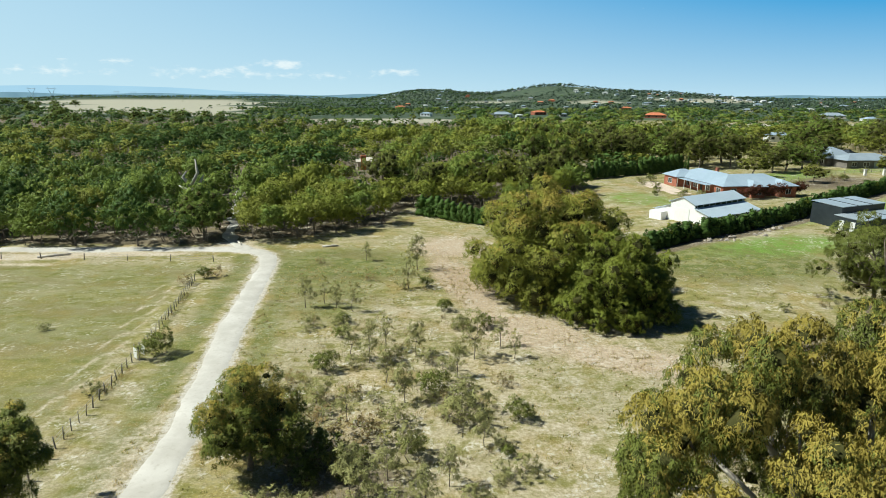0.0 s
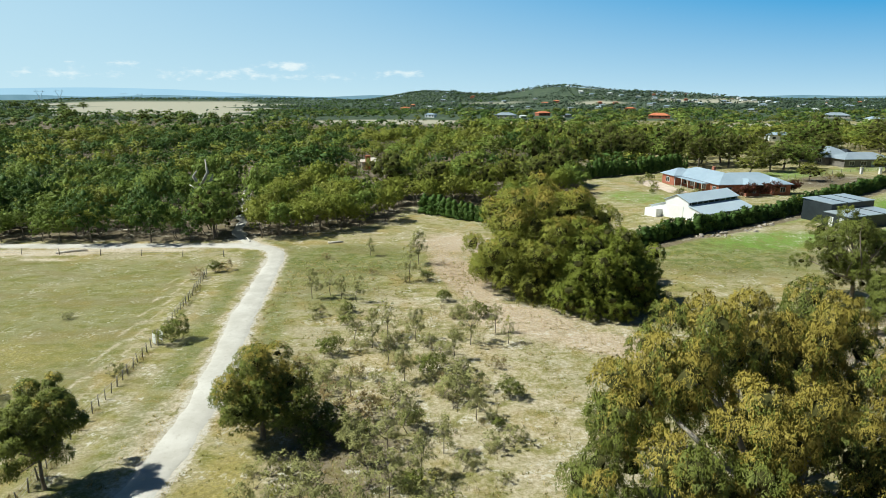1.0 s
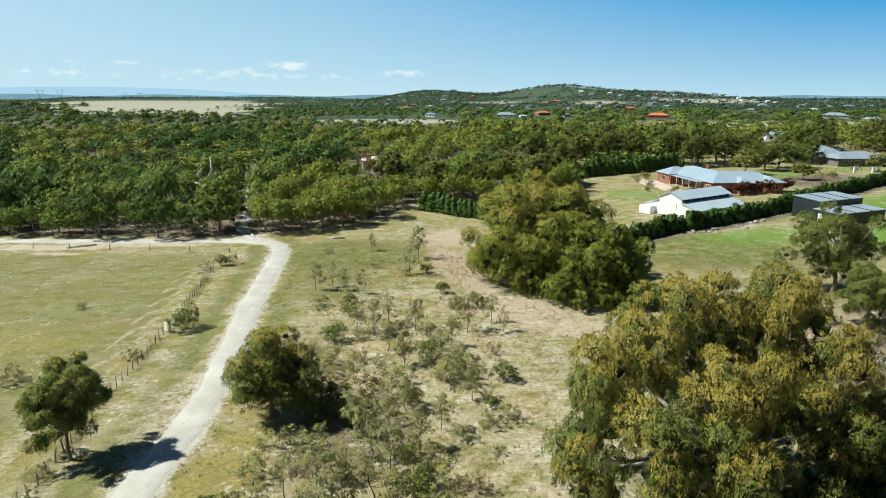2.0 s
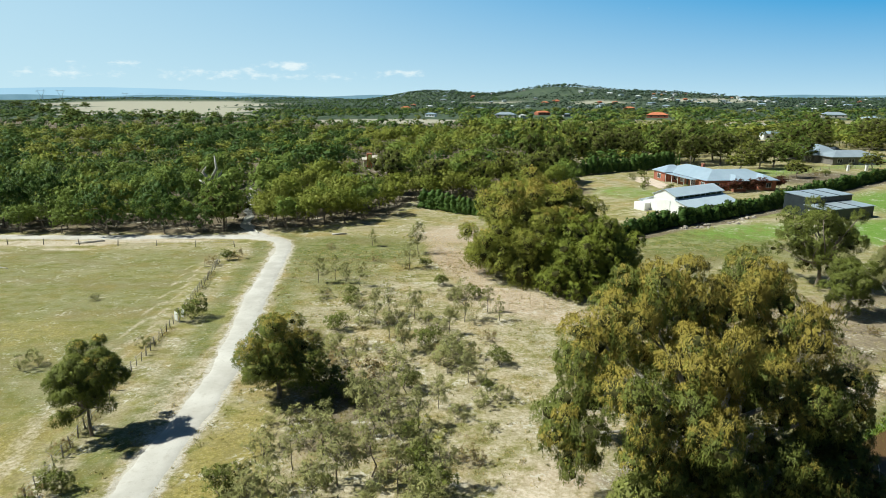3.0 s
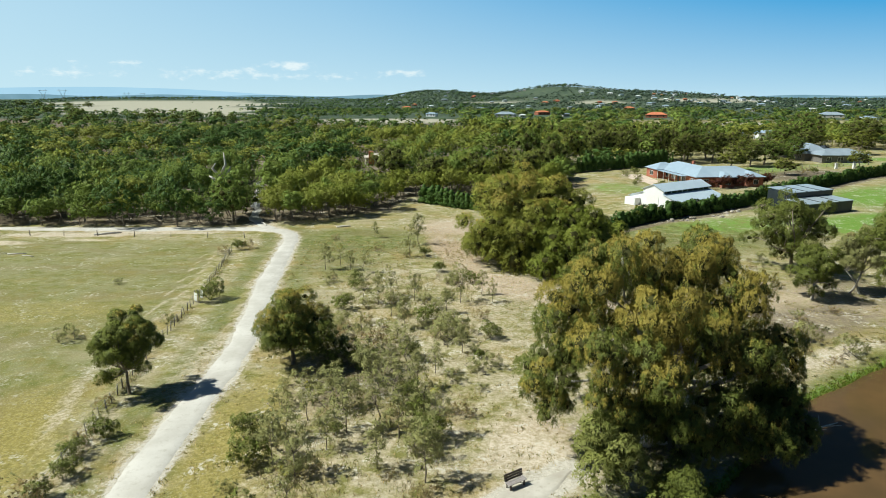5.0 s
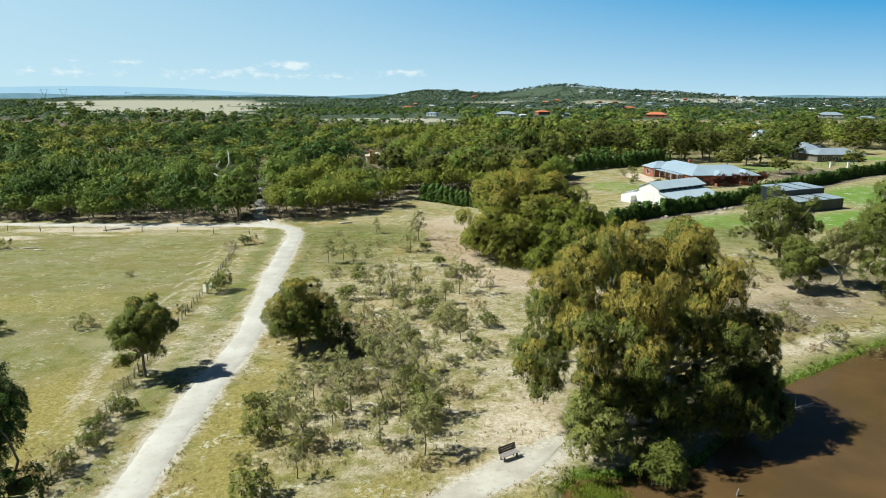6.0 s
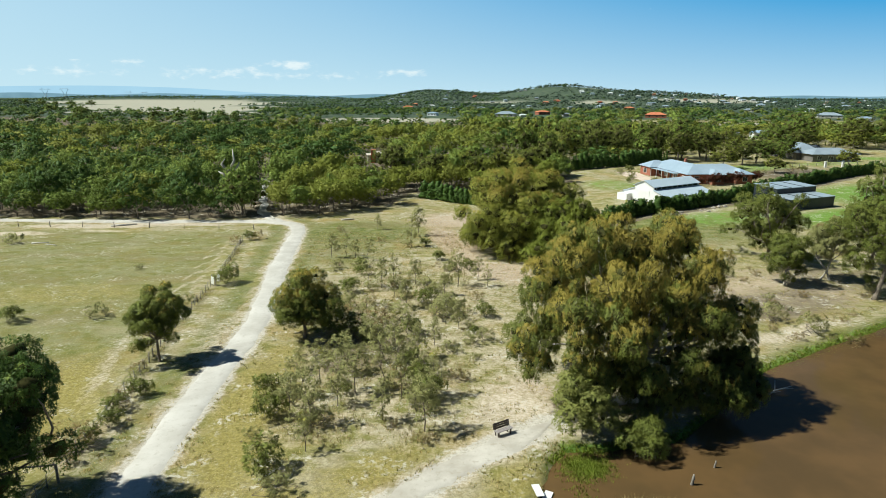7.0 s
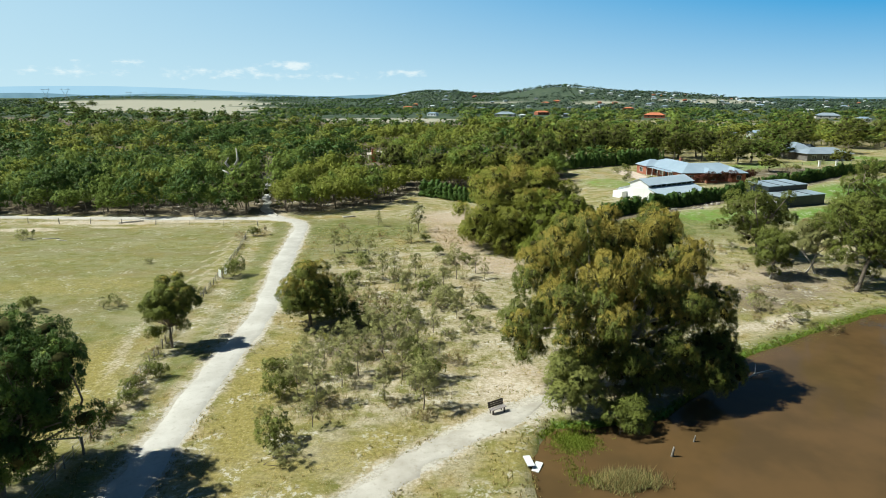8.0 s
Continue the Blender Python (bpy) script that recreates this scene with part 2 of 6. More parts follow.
def water_material():
    m = Nodes("muddy_water")
    silt = m.noise(0.12, 4)
    col = m.mix(m.step(silt, 0.35, 0.65), (0.088, 0.056, 0.025), (0.122, 0.073, 0.031))
    return m.done(col, 0.08, 0, m.bump(m.noise(3.0, 3), 0.03, 0.05), 0.16)


WATER = water_material()


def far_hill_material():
    m = Nodes("haze_blue_far_hills")
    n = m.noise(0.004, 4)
    # haze and daylight on the hills are painted as a pale blue glow
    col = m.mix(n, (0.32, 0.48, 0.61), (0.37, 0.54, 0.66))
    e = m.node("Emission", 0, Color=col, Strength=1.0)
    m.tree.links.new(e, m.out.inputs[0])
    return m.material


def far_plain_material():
    m = Nodes("haze_blue_far_plain")
    # the plain glows too, with haze painted into its blue-grey
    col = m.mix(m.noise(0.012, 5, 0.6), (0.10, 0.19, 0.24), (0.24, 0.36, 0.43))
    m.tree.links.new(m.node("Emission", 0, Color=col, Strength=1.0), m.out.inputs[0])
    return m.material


def cloud_material():
    """A glowing sky sheet: distant cumulus, with blue and horizon haze painted between the puffs."""
    m = Nodes("far_sky_and_clouds")
    pos = m.node("TexCoord", 3)
    puff = m.noise(0.010, 7, 0.62, m.node("Mapping", 0, Vector=pos, Scale=(1.0, 1.0, 2.2)))
    f = m.step(m.math("ADD", m.attr("cover"), m.math("MULTIPLY", m.math("SUBTRACT", puff, 0.5), 2.0)), 0.40, 1.1)
    f = m.math("MULTIPLY", f, 0.9)
    clear = m.mix(m.attr("blue"), (0.52, 0.65, 0.72), (0.028, 0.27, 0.56))
    e = m.node("Emission", 0, Color=m.mix(f, clear, (0.74, 0.76, 0.77)), Strength=1.0)
    m.tree.links.new(m.node("MixShader", 0, i0=m.attr("haze"), i1=m.node("BsdfTransparent", 0), i2=e), m.out.inputs[0])
    return m.material


# ---- building blocks ----
def smooth(a, b, v):
    s = np.clip((np.asarray(v, float) - a) / (b - a), 0, 1)
    return s * s * (3 - 2 * s)


SHORE_X = [-40, 7.0, 7.5, 8.4, 10.2, 12.5, 19.8, 25, 32.7, 40.4, 55.2, 75, 95, 120]
SHORE_Y = [-60, -20, 41.2, 45.2, 47.2, 46.9, 48.9, 54, 61.8, 66.6, 75.3, 81, 80, 60]
WATER_Z = -0.35
RELIEF = np.random.default_rng(5).uniform(-0.8, 0.8, (7, 3))


def height(x, y):
    """The ground's height: flat by the pond, a shallow dip by the wood, a rise under the houses, hills far off."""
    x, y = np.asarray(x, float), np.asarray(y, float)
    near = smooth(90, 140, y) * (-1.2 + 2.7 * smooth(12, 50, x)) * (1 - smooth(420, 800, y))
    far = 52 * np.exp(-((x - 345) / 190) ** 2 - ((y - 2050) / 560) ** 2)
    far = far + 41 * np.exp(-((x + 50) / 185) ** 2 - ((y - 2200) / 600) ** 2)
    far = far + 15 * np.exp(-((y - 2380) / 260) ** 2) * smooth(-0.70, -0.56, x / np.maximum(y, 1)) * smooth(-0.10, -0.2, x / np.maximum(y, 1))
    far = far + 17 * np.exp(-((y - 2250) / 300) ** 2) * smooth(880, 1080, x)
    far = far + 36 * np.exp(-((x - 690) / 250) ** 2 - ((y - 2100) / 600) ** 2)
    bank = smooth(1.6, -2.2, y - np.interp(x, SHORE_X, SHORE_Y)) * smooth(6.7, 8.3, x) * smooth(125, 110, x) * (y < 95)
    bumps = sum(np.sin(x * a + y * b + c) for a, b, c in RELIEF) * 0.022 * (np.abs(x) < 150) * (y < 260)
    return near + far - 1.5 * bank + bumps


def far_field(x, y):
    """The wide pale paddock behind the wood, 0 to 1."""
    r = x / np.maximum(y, 1.0)
    w = 0.03 * np.sin(y * 0.011) + 0.02 * np.sin(y * 0.027 + 1)
    return smooth(-0.66, -0.58, r + w) * smooth(-0.26, -0.33, r - w) * smooth(830, 880, y + 60 * np.sin(x * 0.017)) * smooth(2300, 2000, y)


def gz(x, y):
    return float(height(x, y))


def mesh_of(name, verts, quads=None, tris=None, materials=(), index=None, soft=False, normals=None):
    """A mesh from arrays of corners, four-sided and three-sided faces."""
    verts = np.asarray(verts, np.float32).reshape(-1, 3)
    quads = np.asarray(quads if quads is not None else [], np.int32).reshape(-1, 4)
    tris = np.asarray(tris if tris is not None else [], np.int32).reshape(-1, 3)
    me = bpy.data.meshes.new(name)
    me.vertices.add(len(verts))
    me.vertices.foreach_set("co", verts.ravel())
    me.loops.add(quads.size + tris.size)
    me.loops.foreach_set("vertex_index", np.concatenate([quads.ravel(), tris.ravel()]).astype(np.int32))
    me.polygons.add(len(quads) + len(tris))
    start = np.concatenate([np.arange(len(quads)) * 4, quads.size + np.arange(len(tris)) * 3]).astype(np.int32)
    me.polygons.foreach_set("loop_start", start)
    if index is not None:
        me.polygons.foreach_set("material_index", np.asarray(index, np.int32))
    me.polygons.foreach_set("use_smooth", np.full(len(start), soft))
    for m in materials:
        me.materials.append(m)
    me.update(calc_edges=True)
    me.validate()
    if normals is not None:
        me.polygons.foreach_set("use_smooth", np.ones(len(start), bool))
        me.normals_split_custom_set_from_vertices(normals)
    return me


def part(name, data, parent, label="", at=None):
    ob = new(name, data)
    ob.parent = parent
    if at is not None:
        ob.matrix_basis = at
    return tagged(ob, label=label)


def thing(name, label, category, m=None, group="", kind=""):
    ob = new(name)
    ob.matrix_basis = m if m is not None else Matrix()
    return tagged(ob, label, category, group, kind)


class Shape:
    """Collects boxes, tubes and slabs into one mesh."""

    def __init__(self):
        self.v, self.q, self.t = [], [], []

    def box(self, lo, hi, m=None, taper=0.0):
        n = len(self.v)
        (x0, y0, z0), (x1, y1, z1) = lo, hi
        for z, k in ((z0, 0.0), (z1, taper)):
            for x, y in ((x0 + k, y0 + k), (x1 - k, y0 + k), (x1 - k, y1 - k), (x0 + k, y1 - k)):
                p = Vector((x, y, z))
                self.v.append(tuple(m @ p if m else p))
        self.q += [(n, n + 3, n + 2, n + 1), (n + 4, n + 5, n + 6, n + 7)]
        self.q += [(n + i, n + (i + 1) % 4, n + 4 + (i + 1) % 4, n + 4 + i) for i in range(4)]
        return self

    def tube(self, points, radii, sides=7):
        points = [Vector(p) for p in points]
        n = len(self.v)
        for i, p in enumerate(points):
            d = (points[min(i + 1, len(points) - 1)] - points[max(i - 1, 0)]).normalized()
            a = d.orthogonal().normalized()
            b = d.cross(a)
            for k in range(sides):
                t = 2 * math.pi * k / sides
                self.v.append(tuple(p + (a * math.cos(t) + b * math.sin(t)) * radii[i]))
        for i in range(len(points) - 1):
            for k in range(sides):
                k2 = (k + 1) % sides
                self.q.append((n + i * sides + k, n + i * sides + k2, n + (i + 1) * sides + k2, n + (i + 1) * sides + k))
        for ring, flip in ((0, True), (len(points) - 1, False)):
            c = len(self.v)
            self.v.append(tuple(points[ring]))
            for k in range(sides):
                e = (n + ring * sides + k, n + ring * sides + (k + 1) % sides)
                self.t.append((e[1], e[0], c) if flip else (e[0], e[1], c))
        return self

    def face(self, *points):
        n = len(self.v)
        self.v += [tuple(p) for p in points]
        (self.q if len(points) == 4 else self.t).append(tuple(range(n, n + len(points))))
        return self

    def mesh(self, name, material, soft=False):
        return mesh_of(name, self.v, self.q, self.t, [material], soft=soft)


# ---- trees ----
_ico = bmesh.new()
bmesh.ops.create_icosphere(_ico, subdivisions=1, radius=1)
ICO_V = np.array([v.co[:] for v in _ico.verts])
ICO_F = np.array([[v.index for v in f.verts] for f in _ico.faces])
_ico.free()
OCTA_V = np.array([[1, 0, 0], [0, 1, 0], [-1, 0, 0], [0, -1, 0], [0, 0, 1], [0, 0, -1]], float)
OCTA_F = np.array([[0, 1, 4], [1, 2, 4], [2, 3, 4], [3, 0, 4], [1, 0, 5], [2, 1, 5], [3, 2, 5], [0, 3, 5]])


def unit(v):
    return v / np.maximum(np.linalg.norm(v, axis=-1, keepdims=True), 1e-6)


def leaves(rng, clumps, count, size, width, droop, tuft, per=14, young=0.25, low=-0.5, core=0.7, form=0.3, hang=0.0, lump=None, hubs=None, up=0.16):
    """Leafy tufts over clumps (rows of centre and radii). Gives corners, faces, which leaves are young, and the leaves' normals."""
    clumps = np.asarray(clumps, float)
    area = (clumps[:, 3] * clumps[:, 5]) ** 0.9
    n = max(int(count / per), len(clumps))
    which = rng.choice(len(clumps), n, p=area / area.sum())
    way = unit(rng.normal(size=(n * 4, 3)))
    way = way[way[:, 2] > low + 0.25 * rng.random(len(way))][:n]
    way = np.concatenate([way, unit(np.abs(rng.normal(size=(n - len(way), 3))))]) if len(way) < n else way
    spot = clumps[which, :3] + way * clumps[which, 3:] * rng.uniform(0.72, 1.06, (n, 1))
    reach = np.repeat(tuft * rng.uniform(0.65, 1.3, (n, 1)), per, 0)
    out = np.repeat(way, per, 0)
    own = unit(rng.normal(size=(n * per, 3)) + out * 0.55 + [0, 0, 0.55])
    p = np.repeat(spot, per, 0) + own * reach * rng.uniform(0.55, 1.05, (len(own), 1))
    if hang:
        fall = np.repeat(rng.uniform(0.3, 1.2, n) * (1.15 - 0.5 * way[:, 2]), per) * rng.random(len(p)) ** 1.3 - 0.3
        p = p - np.array([0, 0, hang]) * fall[:, None]
    a = unit(own * 0.45 + rng.normal(size=p.shape) * 0.55 - np.array([0, 0, droop]))
    b = unit(np.cross(a, own + rng.normal(size=p.shape) * 0.45))
    L = size * rng.uniform(0.6, 1.3, (len(p), 1))
    W = width * rng.uniform(0.6, 1.3, (len(p), 1))
    v = np.stack([p - b * W * 0.5, p + b * W * 0.5, p + a * L], 1).reshape(-1, 3)
    q = np.arange(len(v)).reshape(-1, 3)
    middle, span = clumps[:, :3].mean(0), np.ptp(clumps[:, :3], axis=0) * 0.5 + 0.1
    crown = unit((p - middle) / span + [0, 0, 0.2]) if hubs is None else unit(p - np.repeat(hubs[which], per, 0))
    side = np.repeat(rng.normal(size=(n, 3)) * 0.22, per, 0)
    face = unit(own * 0.1 + side + out * (1.05 - 0.5 * form) + crown * form * 1.2 + rng.normal(size=p.shape) * 0.07 + [0, 0, up])
    # young leaves gather towards the tops, partly painting in their sunlit tone
    bough = rng.uniform(0.1, 1.5, len(clumps))
    above = unit((clumps[:, :3] - middle) / span)[:, 2]
    fresh = (bough * np.clip(0.55 + 0.6 * above, 0.05, 1.2))[which] * np.clip(0.65 + 0.6 * way[:, 2], 0.05, 1.3) * rng.uniform(0.75, 1.25, n)
    mark = (np.repeat(rng.random(n), per) * 0.6 + rng.random(len(p)) * 0.1 + 0.3 < np.repeat(young * fresh, per) + 0.3 * min(young, 1)).astype(int)
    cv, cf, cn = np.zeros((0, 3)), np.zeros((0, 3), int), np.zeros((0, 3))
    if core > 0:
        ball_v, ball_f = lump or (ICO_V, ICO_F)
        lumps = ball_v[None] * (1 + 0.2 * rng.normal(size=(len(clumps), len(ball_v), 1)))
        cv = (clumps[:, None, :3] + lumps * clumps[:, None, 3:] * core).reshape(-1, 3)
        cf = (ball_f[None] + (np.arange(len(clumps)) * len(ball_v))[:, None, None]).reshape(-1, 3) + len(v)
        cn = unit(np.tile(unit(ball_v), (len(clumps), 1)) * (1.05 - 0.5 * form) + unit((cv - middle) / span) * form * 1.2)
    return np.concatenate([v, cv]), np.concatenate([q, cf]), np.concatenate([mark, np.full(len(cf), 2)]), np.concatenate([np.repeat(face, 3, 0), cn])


def dome(rng, n, centre, spread, rise, lump, squash=0.8, low=-0.25, ragged=0.25):
    """Clumps spread over an uneven dome, with some inside."""
    k = np.arange(n) + 0.5
    z = 1 - (1 - low) * k / n
    t = k * 2.39996 + rng.uniform(0, 6)
    r = np.sqrt(np.clip(1 - z * z, 0, 1))
    way = np.stack([r * np.cos(t), r * np.sin(t), z], 1) + rng.normal(size=(n, 3)) * 0.12
    far = rng.uniform(1 - ragged * 1.6, 1 + ragged * 0.4, (n, 1)) * 0.78
    c = np.asarray(centre) + way * far * np.array([spread, spread, rise])
    s = lump * rng.uniform(0.7, 1.3, (n, 1))
    return np.concatenate([c, s * rng.uniform(0.85, 1.15, (n, 1)), s * rng.uniform(0.85, 1.15, (n, 1)), s * squash * rng.uniform(0.8, 1.2, (n, 1))], 1)


def limb(shape, rng, a, b, r0, r1, bow=0.12, sides=6):
    a, b = np.asarray(a, float), np.asarray(b, float)
    d = np.linalg.norm(b - a)
    pts, rad = [], []
    kink = rng.normal(size=(2, 3)) * bow * d
    for s in np.linspace(0, 1, 6 if sides > 4 else 4):
        pts.append(a + (b - a) * s + kink[0] * math.sin(math.pi * s) + kink[1] * 0.5 * math.sin(2 * math.pi * s))
        rad.append(r0 + (r1 - r0) * s)
    shape.tube(pts, rad, sides)


def gum_tree(rng, clumps, fork, girth, count, size, width, droop, tuft, materials, young=0.25, bark=None, base=(0, 0), stems=1,
             per=14, low=-0.5, core=0.7, limbs=12, name="gum_tree", lean=(0, 0), form=0.3, hang=0.0, inner=True, hubs=None, up=0.16):
    """A tree at the origin, not yet tagged: trunk, limbs and crown."""
    bark = bark or BARK
    root = new(name)
    trunk = Shape()
    forks = []
    for i in range(stems):
        b = np.array([base[0], base[1], -0.25]) + (rng.normal(size=3) * [0.35, 0.35, 0] if stems > 1 else 0)
        f = np.array([base[0] + lean[0], base[1] + lean[1], fork]) + (rng.normal(size=3) * [0.9, 0.9, 0.2] if stems > 1 else 0)
        g = girth / math.sqrt(stems)
        pts = [b, b + (f - b) * 0.12, b + (f - b) * 0.5 + rng.normal(size=3) * 0.06 * fork, f]
        trunk.tube(pts, [g * 1.5, g * 1.05, g * 0.9, g * 0.7], 9)
        forks.append(f)
    order = np.argsort(-clumps[:, 3])[:limbs]
    ends = []
    for i in order:
        wood = Shape() if limbs > 12 else trunk
        limb(wood, rng, forks[i % stems], clumps[i, :3], girth * 0.45 / math.sqrt(stems), girth * 0.10, sides=6 if limbs > 12 else 3)
        if limbs > 12:
            ends.append(wood)
    part("trunk", trunk.mesh("trunk", bark, True), root)
    for wood in ends:
        part("limb", wood.mesh("limb", bark, True), root)
    v, t, mark, face = leaves(rng, clumps, count, size, width, droop, tuft, per, young, low, core, form, hang, None, hubs, up)
    part("crown", mesh_of("crown", v, None, t, [*materials, CROWN_SHADE if inner else materials[0]], mark, normals=face), root)
    return root


# ---- ground, road, water ----
def axis(fine_lo, fine_hi, step, lo, hi):
    mid = list(np.arange(fine_lo, fine_hi + 0.01, step))
    up, down, s = [fine_hi], [fine_lo], step
    while up[-1] < hi:
        s *= 1.13
        up.append(min(up[-1] + s, hi))
    s = step
    while down[-1] > lo:
        s *= 1.13
        down.append(max(down[-1] - s, lo))
    return np.array(down[:0:-1] + mid + up[1:])


def near_line(x, y, points):
    """Distance of places from a line of points."""
    best = np.full(np.shape(x), 1e9)
    for (ax, ay), (bx, by) in zip(points, points[1:]):
        dx, dy = bx - ax, by - ay
        t = np.clip(((x - ax) * dx + (y - ay) * dy) / (dx * dx + dy * dy), 0, 1)
        best = np.minimum(best, np.hypot(x - ax - t * dx, y - ay - t * dy))
    return best


def spot(x, y, cx, cy, rx, ry, turn=0.0):
    """1 in the middle of an oval, falling to 0 at its rim."""
    c, s = math.cos(radians(turn)), math.sin(radians(turn))
    u, v = (x - cx) * c + (y - cy) * s, -(x - cx) * s + (y - cy) * c
    return np.clip(1.5 - np.hypot(u / rx, v / ry), 0, 1)


ROAD_LINE = [(-18.6, 12), (-20.5, 30), (-21.2, 44), (-21.6, 52), (-21.9, 60), (-21.75, 67), (-22.2, 75), (-24.2, 88), (-26.0, 98), (-27.3, 108), (-29.2, 121), (-30.7, 130.5)]
BEND_LINE = [(-30.7, 130.5), (-31.8, 134.6), (-34.8, 137.8), (-40, 139.6), (-52, 139.3), (-69, 138.6), (-90, 138.8), (-115, 139.5), (-175, 141)]
WOOD_TRACK = [(-37, 139.5), (-41.5, 145), (-44.6, 152), (-47.8, 163.5), (-52.5, 181), (-58, 200), (-62, 214)]
POND_PATH = [(-11.5, 30.5), (-4.9, 37.6), (-2.4, 40.9), (1.7, 45.2), (5.4, 48.2), (8.6, 50.6), (9.6, 51.4)]
FENCE_LINE = [(-26.0, 33), (-26.8, 42), (-27.5, 49), (-28.6, 57), (-30.6, 69.2), (-32.9, 88.9), (-35.4, 104), (-38.3, 118)]
HEDGE_LINE = [(33.5, 132.2), (38, 134.6), (54.8, 143.8), (71.8, 155.8), (98.5, 178.4), (112, 190), (133, 207), (165, 226)]


